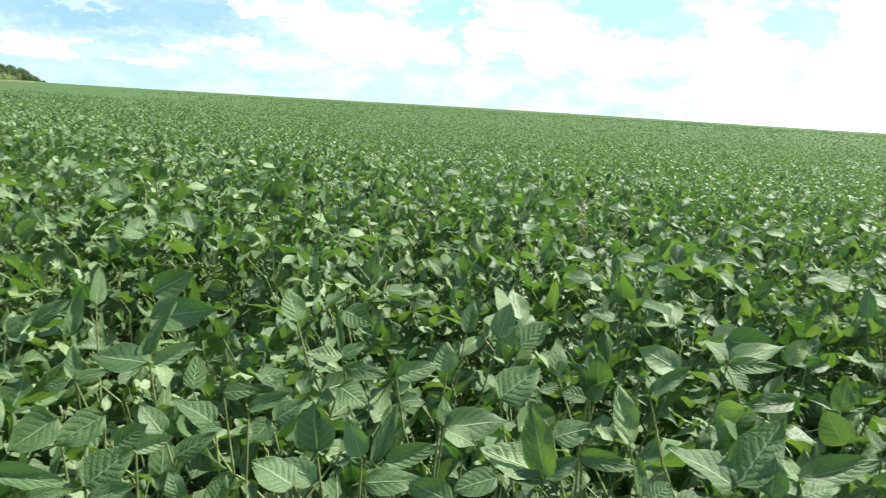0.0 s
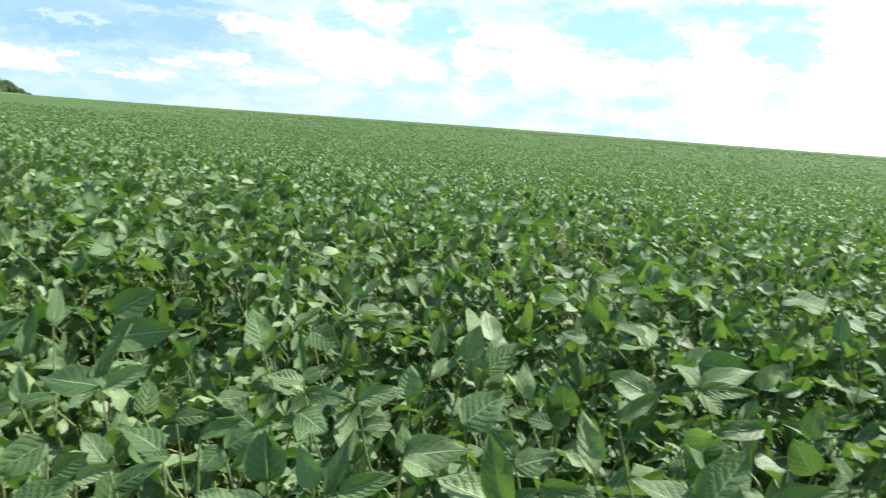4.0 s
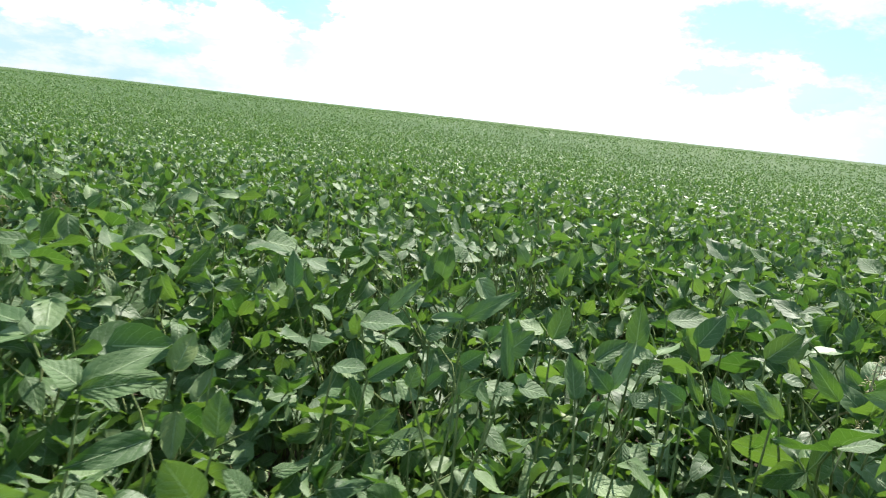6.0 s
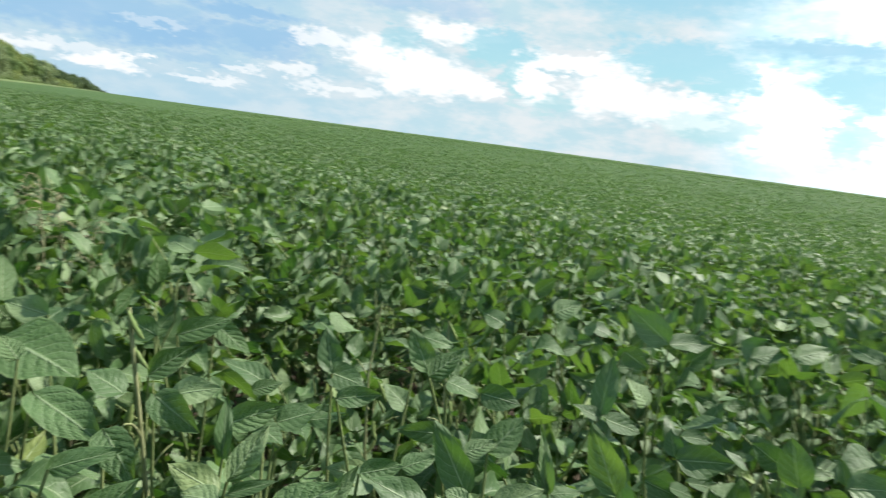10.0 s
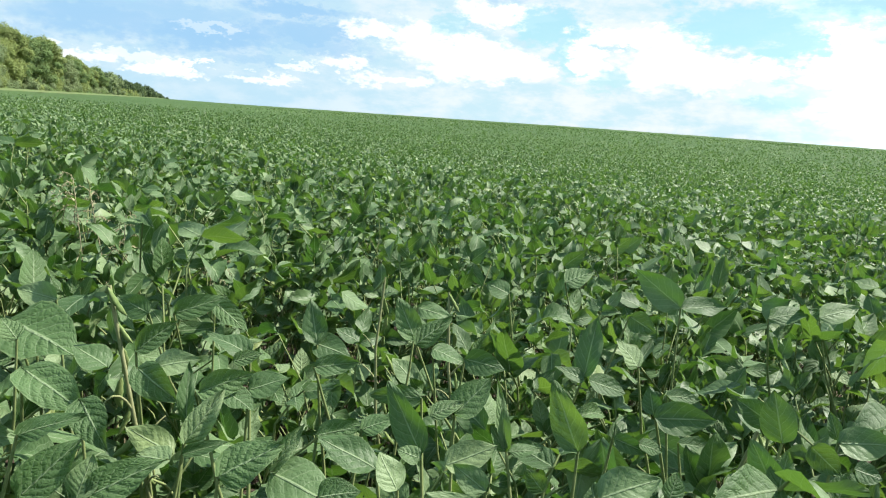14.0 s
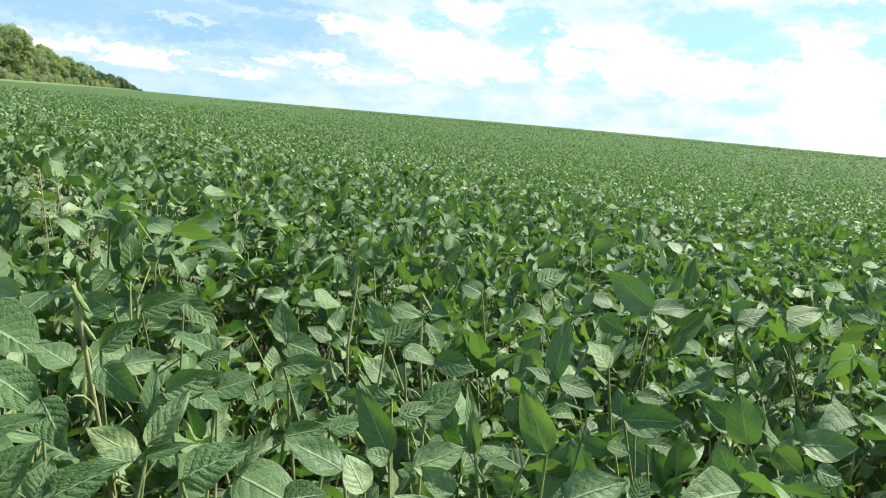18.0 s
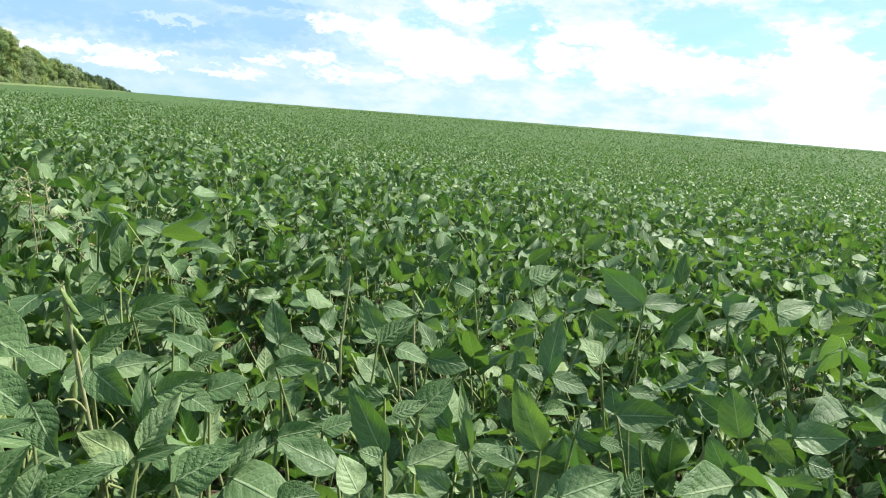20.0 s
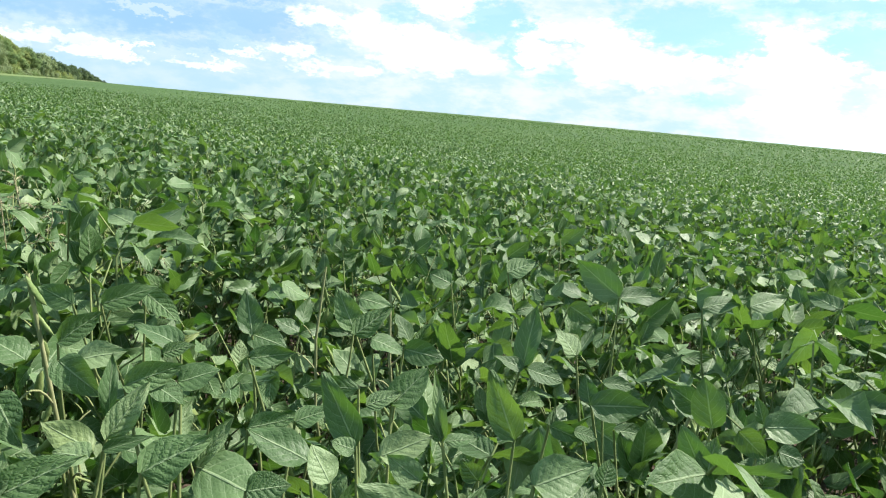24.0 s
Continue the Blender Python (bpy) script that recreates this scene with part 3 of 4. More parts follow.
# behind the walk
x, y, r = scatter(3.2, 11.5, 20.0, 27, True)
ok = ~in_view(x, y)
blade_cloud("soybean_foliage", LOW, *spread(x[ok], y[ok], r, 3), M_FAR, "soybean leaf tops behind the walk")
# to 30 m
x, y, r = scatter(9.0, 30.0, 27.0, 23)
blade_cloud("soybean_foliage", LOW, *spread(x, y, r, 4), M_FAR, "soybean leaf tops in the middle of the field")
# to 130 m: the tops of the highest leaves only, fewer where the land falls away before the tree belt
def thinning(x, y, r0, over):
    return np.clip((np.hypot(x, y) - r0) / over, 0, 1) * np.clip((np.degrees(np.arctan2(-x, y)) - 20) / 14, 0, 1)


x, y, r = scatter(30.0, 58.0, 15.0, 25)
ok = r.rand(len(x)) > thinning(x, y, 46, 20)
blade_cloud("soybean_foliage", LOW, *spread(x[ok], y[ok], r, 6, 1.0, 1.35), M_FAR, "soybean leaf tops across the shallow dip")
x, y, r = scatter(58.0, 130.0, 5.0, 24)
ok = (r.rand(len(x)) > thinning(x, y, 46, 20)) & (r.rand(len(x)) > (np.hypot(x, y) - 58) / 72)
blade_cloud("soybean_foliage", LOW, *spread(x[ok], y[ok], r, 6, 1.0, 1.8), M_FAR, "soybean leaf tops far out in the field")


# ---- trees ----
def crown_mesh(name, lobes, count, size, mat, seed):
    """A crown of many small bent leaf clumps on uneven lobes (x, y, z, radius, flat)."""
    r = np.random.RandomState(seed)
    w = np.array([l[3] ** 2 for l in lobes])
    pick = r.choice(len(lobes), count, p=w / w.sum())
    L = np.array(lobes)[pick]
    d = r.normal(size=(count, 3))
    d /= np.linalg.norm(d, axis=1, keepdims=True)
    knob = 0.13 * np.sin(d[:, 0] * 6 + pick * 2.1) * np.sin(d[:, 2] * 7 + pick) + 0.08 * np.sin(d[:, 1] * 13 + d[:, 2] * 11 + pick)
    rad = L[:, 3] * (1 - 0.36 * r.uniform(0, 1, count) ** 2) * (1 + knob) * (1 + 0.07 * (r.uniform(0, 1, count) > 0.9) * r.uniform(0, 1, count))
    c = L[:, :3] + d * rad[:, None] * np.stack([np.ones(count), np.ones(count), L[:, 4]], 1)
    fill = r.uniform(0, 1, count) < 0.3
    c = np.where(fill[:, None], L[:, :3] + (c - L[:, :3]) * 0.86, c)
    nrm = d * 0.8 + np.array([0, 0, 0.35]) + r.normal(size=(count, 3)) * 0.24
    nrm /= np.linalg.norm(nrm, axis=1, keepdims=True)
    a = np.cross(nrm, r.normal(size=(count, 3)))
    a /= np.linalg.norm(a, axis=1, keepdims=True)
    b = np.cross(nrm, a)
    s = (size * r.uniform(0.4, 1.3, count) * np.where(fill, 1.7, 1.0))[:, None]
    v = np.stack([c - a * s, c - b * s * 0.8 + nrm * s * 0.3, c + a * s, c + b * s * 0.9 + nrm * s * 0.25], 1).reshape(-1, 3)
    v[:, 2] = np.maximum(v[:, 2], 0.05)
    f = np.arange(count * 4).reshape(-1, 4)
    return mesh_of(name, v, f, mat, None, False)


def tree(seed, tall, wide, mat, at, label, count=19000):
    r = random.Random(seed)
    root = tagged(new("tree"), label, "tree", "trees along the field edge")
    root.matrix_basis = at
    v, f = tube([(0, 0, -0.2), (r.uniform(-.1, .1), 0, tall * 0.3), (r.uniform(-.3, .3), r.uniform(-.3, .3), tall * 0.85)], [tall * 0.028, tall * 0.02, tall * 0.006], 7)
    part("trunk", mesh_of("trunk", v, f, M_BARK), root)
    lobes = [(0, 0, tall * 0.62, wide * 0.34, 1.3), (r.uniform(-.4, .4), r.uniform(-.4, .4), tall * 0.86, wide * 0.19, 1.1)]
    for k in range(20):
        a = k * 2.4 + r.uniform(-.4, .4)
        up = 0.16 + 0.72 * (k + 0.5) / 20
        h = tall * (up + r.uniform(-.04, .04))
        d = wide * 0.46 * math.sqrt(max(0.05, 1 - ((up - 0.48) / 0.46) ** 2)) * r.uniform(0.7, 1.05)
        p = (d * math.cos(a), d * math.sin(a), h)
        lobes.append((*p, wide * r.uniform(0.11, 0.21), r.uniform(0.75, 1.25)))
        if k < 3:
            v, f = tube([(0, 0, h * 0.6), (p[0] * 0.5, p[1] * 0.5, h * 0.85), p], [tall * 0.010, tall * 0.007, tall * 0.003], 5)
            part("limb", mesh_of("limb", v, f, M_BARK), root)
    part("crown", crown_mesh("crown", lobes, count, tall * (0.0108 if count > 5000 else 0.026), mat, seed), root)
    return root


def shrub(seed, tall, wide, mat, at, label):
    r = random.Random(seed)
    root = tagged(new("shrub"), label, "shrub", "shrubs under the trees")
    root.matrix_basis = at
    lobes = []
    for k in range(9):
        a = k * 1.25 + r.uniform(-.4, .4)
        h, d = tall * r.uniform(0.15, 0.78), wide * r.uniform(0.05, 0.42)
        lobes.append((d * math.cos(a), d * math.sin(a), h, wide * r.uniform(0.12, 0.27), r.uniform(0.8, 1.3)))
        if k > 1:
            continue
        v, f = tube([(0, 0, -0.1), (d * math.cos(a) * .6, d * math.sin(a) * .6, h * .6), (d * math.cos(a), d * math.sin(a), h)], [0.05, 0.035, 0.015], 4)
        part("stem", mesh_of("stem", v, f, M_BARK), root)
    part("crown", crown_mesh("crown", lobes, 2600, 0.10, mat, seed), root)
    return root


EDGE = Vector((-90.6, 70.8)), Vector((-0.576, 0.818))     # the foot of the tree belt, and its run
SIDE = Vector((-0.818, -0.576))
r = random.Random(8)


def on_edge(s, back):
    p = EDGE[0] + EDGE[1] * s + SIDE * back
    return pose(p.x, p.y, float(height(p.x, p.y)), 0, 0, r.uniform(0, 360))


kinds = [(9.6, 7.6, 0, "full green broadleaf tree in a belt beside the field"), (10.6, 6.6, 1, "tall yellowing broadleaf tree in a field-edge belt"),
         (9.0, 8.0, 2, "olive-brown spreading tree in a field-edge belt"), (9.8, 7.0, 0, "round-crowned green tree beside the field"),
         (8.2, 6.6, 1, "lower yellow-green tree at the field edge"), (9.2, 7.4, 3, "green tree beside the field, its leaf colour darkened as shade")]
FAR_KINDS = [(9.4, 7.2, 3, "small tree at the far end of the belt, its colour darkened as shade"), (9.0, 7.6, 2, "small olive tree at the far end of the belt")]
TREES = [tree(40 + i, t, w, M_TREES[m], on_edge(-70 - 6 * i, 3), lab) for i, (t, w, m, lab) in enumerate(kinds)]
TREES += [tree(50 + i, t, w, M_TREES[m], on_edge(-106 - 6 * i, 3), lab, 2600) for i, (t, w, m, lab) in enumerate(FAR_KINDS)]
SHRUBS = [shrub(60 + i, 3.6 - 0.5 * i, 4.0, M_TREES[m], on_edge(-70 - 5 * i, -1.5), lab) for i, (m, lab) in enumerate(
    ((1, "yellow-green shrub under the tree belt"), (2, "olive shrub under the tree belt"), (0, "green bush at the edge of the field")))]
s = -62.0
while s < 640:
    kind = r.choice([0, 1, 1, 3, 4, 2, 4, 0]) if s < 150 else r.choice([6, 6, 7])
    scale = r.uniform(1.12, 1.3) if s < 45 else r.uniform(0.95, 1.08) if s < 62 else r.uniform(1.2, 1.36) if s < 86 else r.uniform(0.80, 1.12) if s < 260 else r.uniform(0.75, 1.1) * (1 - 0.72 * min(1, (s - 260) / 330))
    copy_thing(TREES[kind], on_edge(s, r.uniform(1.0, 4.5)) @ Matrix.Scale(scale, 4))
    if s < 260:
        copy_thing(TREES[r.choice([6, 7])], on_edge(s + 2, r.uniform(7, 10)) @ Matrix.Scale(scale * r.uniform(0.9, 1.05), 4))
        copy_thing(r.choice(SHRUBS), on_edge(s + r.uniform(-1, 1), r.uniform(-1.8, -0.5)) @ Matrix.Scale(r.uniform(0.7, 1.15), 4))
        copy_thing(r.choice(SHRUBS), on_edge(s + 2.3, r.uniform(-2.0, -0.2)) @ Matrix.Scale(r.uniform(0.7, 1.1), 4))
    s += r.uniform(4.6, 7.0) * (1.0 if s < 200 else 1.9)

# far clumps of trees behind the crest
for az, far, scale in ((-57.5, 760, .8), (-58.6, 740, .9), (-59.6, 720, 1.05), (-60.3, 740, .85), (-62.6, 700, .95), (-63.4, 690, 1.0), (-64.2, 690, 1.0),
                       (-65.3, 680, 1.1), (-66.0, 650, 1.25), (-66.6, 650, 1.2), (-67.3, 660, 1.1), (-69.0, 640, 1.2), (-69.8, 640, 1.25), (-70.7, 640, 1.2), (-71.6, 640, 1.2), (-73, 640, 1.2)):
    a = radians(az)
    x, y = -far * math.sin(a), far * math.cos(a)
    copy_thing(TREES[7], pose(x, y, float(height(x, y)), 0, 0, az * 7) @ Matrix.Diagonal((scale * 1.3, scale * 1.3, scale * 0.5, 1)))

# the verge of grass before the belt
def verge():
    ss = np.linspace(-90, 700, 120)
    rows = []
    for k, back in enumerate((-9.0, -6.0, -3.0, 0.0, 6.0, 14.0)):
        px = EDGE[0].x + EDGE[1].x * ss + SIDE.x * back
        py = EDGE[0].y + EDGE[1].y * ss + SIDE.y * back
        rows.append(np.stack([px, py, height(px, py) + (0.82, 0.98, 1.10, 1.1, 1.0, 0.4)[k]], -1))
    v = np.concatenate(rows)
    n = len(ss)
    f = np.array([(k * n + i, k * n + i + 1, (k + 1) * n + i + 1, (k + 1) * n + i) for k in range(5) for i in range(n - 1)])
    tagged(new("verge", mesh_of("verge", v, f, M_GRASS)), "bright yellow-green grassy strip before the trees", "grass", "", "structure")


verge()

# ---- the near plants, piece by piece ----


def pod_form(seed):
    r = random.Random(seed)
    pts, rad = [], []
    for i in range(8):
        s = i / 7
        pts.append((0.006 * math.sin(s * 2.4), 0, -0.042 * s))
        rad.append((0.0011 + 0.0037 * math.sin(math.pi * min(1, s * 1.02)) ** 0.6 * (1 + 0.16 * math.sin(s * 19))) if 0 < i < 7 else 0.0006)
    v, f = tube(pts, rad, 6)
    v[:, 1] *= 0.62
    return mesh_of("pod", v, f, M_POD)


POD = [pod_form(i) for i in range(2)]


def soybean_plant(k, at):
    stem, leaves = FORMS[k]
    r = random.Random(900 + k)
    root = tagged(new("soybean_plant"), "green soybean plant with trifoliate leaves on hairy stems", "soybean plant", "soybean plants in the field")
    root.matrix_basis = at
    v, f = tube(stem, [0.0052 - 0.0004 * i for i in range(8)], 6)
    part("stem", mesh_of("stem", v, f, M_STEM), root)
    for pet, blades in leaves[1:]:
        v, f = tube(pet, [0.0027, 0.0023, 0.0019, 0.0014], 5)
        leaf = part("leaf", mesh_of("leaf", v, f, M_STEM), root)
        for b, m in blades:
            part("leaflet", FINE[b], leaf, m)
    for i in range(r.choice([0, 2, 3])):
        p = stem[r.choice([4, 5, 6])]
        part("pod", POD[i % 2], root, pose(p.x, p.y, p.z, r.uniform(-30, 30), r.uniform(10, 40), r.uniform(0, 360)) @ pose(0.006, 0, 0), "plump hairy green pod")
    return root


r = np.random.RandomState(77)
spots = []
for gx, gy in itertools.product(np.arange(-1.6, 4.2, 0.178), np.arange(-1.2, 4.2, 0.178)):
    px, py = gx + r.uniform(-0.08, 0.08), gy + r.uniform(-0.08, 0.08)
    if is_near(np.array([px]), np.array([py]))[0] and np.min(np.hypot(WALK[:, 0] - px, WALK[:, 1] - py)) > 0.30:
        spots.append((px, py))
first = {}
for i, (px, py) in enumerate(spots):
    k = int(r.randint(0, len(FORMS)))
    at = pose(px, py, 0.0, r.uniform(-8, 8), r.uniform(-8, 8), r.uniform(0, 360)) @ Matrix.Scale(r.normal(1.0, 0.06) * float(vigour(px, py)), 4)
    if k in first:
        copy_thing(first[k], at)
    else:
        first[k] = soybean_plant(k, at)


def placed_plant(px, py, rows):
    """A plant at its own spot: rows of a leaflet's foot, turn (degrees), length and width."""
    root = tagged(new("soybean_plant"), "tall green soybean plant with upright puckered leaflets", "soybean plant", "soybean plants in the field")
    root.matrix_basis = pose(px, py, 0)
    top = max(row[2] for row in rows) - 0.27
    bend = Vector((math.sin(px * 91 + py * 37), math.cos(px * 53 + py * 71), 0)) * 0.11
    side = Vector((math.sin(px * 47 + py * 83), math.cos(px * 29 + py * 61), 0)) * 0.075
    stem = [bend * (1 - i / 6) ** 1.5 + side * (i / 6) ** 2 + Vector((0.022 * math.sin(i * 1.1 + px * 9), 0.022 * math.cos(i * 1.3 + py * 7), top * i / 6)) for i in range(7)]
    v, f = tube(stem, [0.0040 - 0.0003 * i for i in range(7)], 6)
    part("stem", mesh_of("stem", v, f, M_STEM), root)
    made = []
    for i, (x, y, z, rx, ry, rz, long, wide) in enumerate(rows):
        foot = Vector((x - px, y - py, z))
        leaf = next((ob for at, ob in made if (at - foot).length < 0.035), None)
        if leaf is None:
            node = stem[-1 - len(made) % 3]
            mid = node.lerp(foot, 0.5) + Vector((node.x - foot.x, node.y - foot.y, 0)) * -0.16 + Vector((0, 0, 0.02))
            v, f = tube([node, node.lerp(mid, 0.6) + Vector((0, 0, 0.006)), mid, foot], [0.0031, 0.0026, 0.0022, 0.0016], 5)
            leaf = part("leaf", mesh_of("leaf", v, f, M_STEM), root)
            made.append((foot, leaf))
        b = CALM[int(abs(x * 971 + y * 577 + i * 3)) % len(CALM)]
        grow = wide / BLADES[b]["slim"]
        part("leaflet", FINE[b], leaf, pose(*foot, rx, ry, rz) @ Matrix.Diagonal((grow, long, long, 1)))


CALM = list(range(14, 20))
# plants that stand before the camera where it comes to rest
placed_plant(1.33, 1.98, [(1.339, 1.931, 0.975, 64, 41, 8, 0.066, 0.034), (1.385, 1.953, 0.975, 36, 42, -35, 0.071, 0.032), (1.379, 1.950, 0.975, 69, 17, 25, 0.035, 0.026)])
placed_plant(1.38, 2.09, [(1.399, 2.060, 0.975, 71, 34, 21, 0.061, 0.027), (1.403, 2.038, 0.975, 26, -31, 80, 0.053, 0.030), (1.410, 2.041, 0.975, 22, 43, -48, 0.048, 0.013), (1.408, 2.028, 0.975, 1, -25, 98, 0.034, 0.029), (1.374, 2.095, 0.975, 67, -4, 19, 0.063, 0.017), (1.463, 2.021, 0.975, 40, 43, -30, 0.062, 0.041)])
placed_plant(1.33, 2.22, [(1.338, 2.165, 0.975, 36, 52, -32, 0.065, 0.033), (1.383, 2.196, 0.975, 24, 42, -46, 0.050, 0.033), (1.363, 2.182, 0.975, -21, 12, -103, 0.044, 0.032)])
placed_plant(1.18, 2.24, [(1.227, 2.196, 0.975, -33, 46, -125, 0.074, 0.042), (1.244, 2.204, 0.975, 16, 42, -54, 0.058, 0.036), (1.187, 2.242, 0.975, 56, 42, -11, 0.063, 0.033), (1.198, 2.181, 0.975, 26, -16, 86, 0.052, 0.041)])
placed_plant(1.08, 2.17, [(1.114, 2.138, 0.975, -21, 26, -106, 0.109, 0.052)])
placed_plant(1.21, 2.04, [(1.250, 2.010, 0.975, 27, 45, -43, 0.064, 0.026)])
placed_plant(1.20, 2.13, [(1.237, 2.098, 0.975, -37, 31, -134, 0.074, 0.038)])
placed_plant(1.49, 2.11, [(1.500, 2.047, 0.975, -17, 34, -101, 0.072, 0.051), (1.499, 2.047, 0.975, 59, 26, -4, 0.052, 0.018), (1.505, 2.128, 0.975, 19, 52, -49, 0.046, 0.025), (1.557, 2.027, 0.975, 12, 50, -57, 0.038, 0.029)])
placed_plant(1.29, 2.32, [(1.323, 2.295, 0.975, 21, -22, 87, 0.068, 0.038), (1.317, 2.264, 0.975, 25, 47, -44, 0.041, 0.020)])
placed_plant(1.11, 2.35, [(1.147, 2.314, 1.000, 39, -55, 61, 0.052, 0.036)])
placed_plant(1.10, 2.48, [(1.125, 2.396, 0.975, 39, 58, -28, 0.086, 0.036), (1.140, 2.479, 0.975, -30, 30, -118, 0.085, 0.035)])
placed_plant(1.61, 2.15, [(1.615, 2.134, 0.975, 68, -31, 18, 0.078, 0.035), (1.642, 2.122, 0.975, 26, 38, -46, 0.056, 0.031), (1.618, 2.126, 0.975, 17, -40, 85, 0.026, 0.020), (1.585, 2.091, 0.975, 23, -21, 86, 0.063, 0.035), (1.616, 2.064, 0.975, 52, -6, 63, 0.036, 0.031), (1.690, 2.094, 0.975, 50, -51, 43, 0.039, 0.025)])
placed_plant(1.52, 2.48, [(1.501, 2.451, 0.975, 61, -19, 35, 0.072, 0.038), (1.505, 2.439, 0.975, 50, 37, -21, 0.066, 0.036), (1.533, 2.433, 0.975, -15, 25, -97, 0.050, 0.039), (1.585, 2.416, 0.975, -21, 65, -102, 0.059, 0.036)])
placed_plant(1.43, 2.67, [(1.447, 2.624, 0.975, -14, 49, -94, 0.061, 0.036)])
placed_plant(1.39, 2.34, [(1.417, 2.294, 0.975, 14, 59, -53, 0.059, 0.028)])
placed_plant(1.58, 2.29, [(1.621, 2.234, 0.975, 48, 27, -21, 0.060, 0.037), (1.573, 2.262, 0.975, -5, -61, 103, 0.065, 0.027), (1.596, 2.223, 0.975, 29, 40, -43, 0.040, 0.023)])
placed_plant(1.71, 2.22, [(1.692, 2.175, 0.975, 67, -9, 19, 0.074, 0.014), (1.691, 2.174, 0.975, 58, -24, 38, 0.030, 0.015), (1.695, 2.176, 0.975, 7, 35, -63, 0.035, 0.017), (1.761, 2.206, 0.975, 74, -28, 2, 0.075, 0.038), (1.738, 2.115, 0.975, 66, -43, 22, 0.024, 0.021)])
placed_plant(1.75, 2.47, [(1.748, 2.423, 0.975, 64, 0, -15, 0.085, 0.036), (1.750, 2.415, 0.975, 18, -28, 87, 0.043, 0.022), (1.754, 2.417, 0.975, -16, 29, -92, 0.054, 0.032)])
placed_plant(1.35, 2.42, [(1.381, 2.372, 0.975, 65, -7, 33, 0.065, 0.036), (1.373, 2.379, 0.975, -17, 43, -100, 0.059, 0.040)])
placed_plant(1.87, 2.44, [(1.839, 2.330, 0.975, 9, 60, -73, 0.068, 0.040), (1.837, 2.338, 0.975, 69, -12, 8, 0.033, 0.024), (1.854, 2.409, 0.975, -1, 32, -82, 0.043, 0.022), (1.905, 2.415, 0.880, 37, 28, -39, 0.063, 0.041), (1.879, 2.440, 0.900, -4, 29, -85, 0.055, 0.024)])
placed_plant(1.82, 2.55, [(1.818, 2.501, 0.975, 46, -16, 61, 0.049, 0.041)])
placed_plant(1.80, 2.82, [(1.801, 2.772, 0.975, -61, 61, -158, 0.052, 0.043)])
placed_plant(1.90, 2.94, [(1.894, 2.890, 0.975, 79, -55, 6, 0.113, 0.060), (1.894, 2.890, 0.975, 3, 38, -65, 0.095, 0.048)])
placed_plant(2.02, 2.39, [(1.974, 2.324, 0.975, 75, -19, -19, 0.058, 0.040), (1.971, 2.376, 0.975, 74, -59, 19, 0.049, 0.033), (2.037, 2.353, 0.975, 9, 58, -73, 0.062, 0.038), (2.038, 2.360, 0.975, 71, -19, 1, 0.033, 0.017), (2.004, 2.330, 0.975, -63, 53, -175, 0.041, 0.031), (2.036, 2.291, 0.975, -18, 46, -104, 0.029, 0.024)])
placed_plant(1.82, 2.19, [(1.788, 2.125, 0.975, 23, 40, -49, 0.059, 0.041), (1.849, 2.148, 0.975, 66, 17, 11, 0.026, 0.022)])
placed_plant(1.81, 2.30, [(1.794, 2.255, 0.975, -32, 62, -120, 0.039, 0.020), (1.821, 2.253, 0.975, -14, 25, -96, 0.026, 0.021)])
placed_plant(1.96, 2.25, [(1.947, 2.204, 0.975, 80, -33, -9, 0.051, 0.033), (1.947, 2.196, 0.975, 62, -3, -27, 0.043, 0.027), (1.899, 2.191, 0.975, 3, 38, -65, 0.049, 0.029), (2.000, 2.208, 0.975, 53, 9, -27, 0.033, 0.026)])
placed_plant(2.06, 2.95, [(2.051, 2.897, 0.975, 17, 42, -54, 0.100, 0.042)])
placed_plant(2.17, 3.02, [(2.154, 2.969, 0.975, 22, 49, -47, 0.087, 0.047)])
placed_plant(1.99, 3.17, [(1.983, 3.124, 0.975, 64, 4, -10, 0.081, 0.033)])
placed_plant(1.52, 2.21, [(1.541, 2.159, 0.975, 26, 41, -45, 0.037, 0.025)])
placed_plant(1.66, 3.02, [(1.662, 2.975, 0.975, 33, 43, -39, 0.067, 0.052)])
placed_plant(1.56, 2.86, [(1.571, 2.810, 0.975, 31, -48, 70, 0.049, 0.042)])
placed_plant(0.93, 2.32, [(0.969, 2.289, 0.975, -27, 23, -112, 0.056, 0.042)])
placed_plant(0.99, 2.24, [(1.029, 2.207, 0.975, 41, -20, 67, 0.040, 0.030)])
placed_plant(0.89, 2.40, [(0.927, 2.369, 0.975, 18, -61, 81, 0.070, 0.045)])
# plants that stand before the camera where it sets out
placed_plant(-0.63, 0.68, [(-0.595, 0.644, 0.975, -3, 34, -92, 0.128, 0.026)])
placed_plant(-0.51, 0.66, [(-0.470, 0.644, 0.975, 49, 39, -21, 0.065, 0.055), (-0.448, 0.614, 0.975, 23, 36, -56, 0.057, 0.028), (-0.512, 0.598, 0.975, 15, 34, -64, 0.054, 0.023)])
placed_plant(-0.62, 0.84, [(-0.558, 0.810, 0.975, -41, -44, 158, 0.074, 0.050), (-0.614, 0.786, 0.975, -43, -42, 163, 0.072, 0.058)])
placed_plant(-0.64, 1.05, [(-0.603, 0.998, 0.975, 4, -23, 88, 0.110, 0.061), (-0.630, 1.017, 0.975, 64, 22, 0, 0.111, 0.029), (-0.598, 0.999, 0.975, 41, 45, -36, 0.083, 0.031)])
placed_plant(-0.77, 1.27, [(-0.739, 1.223, 0.975, 19, 64, -56, 0.136, 0.071)])
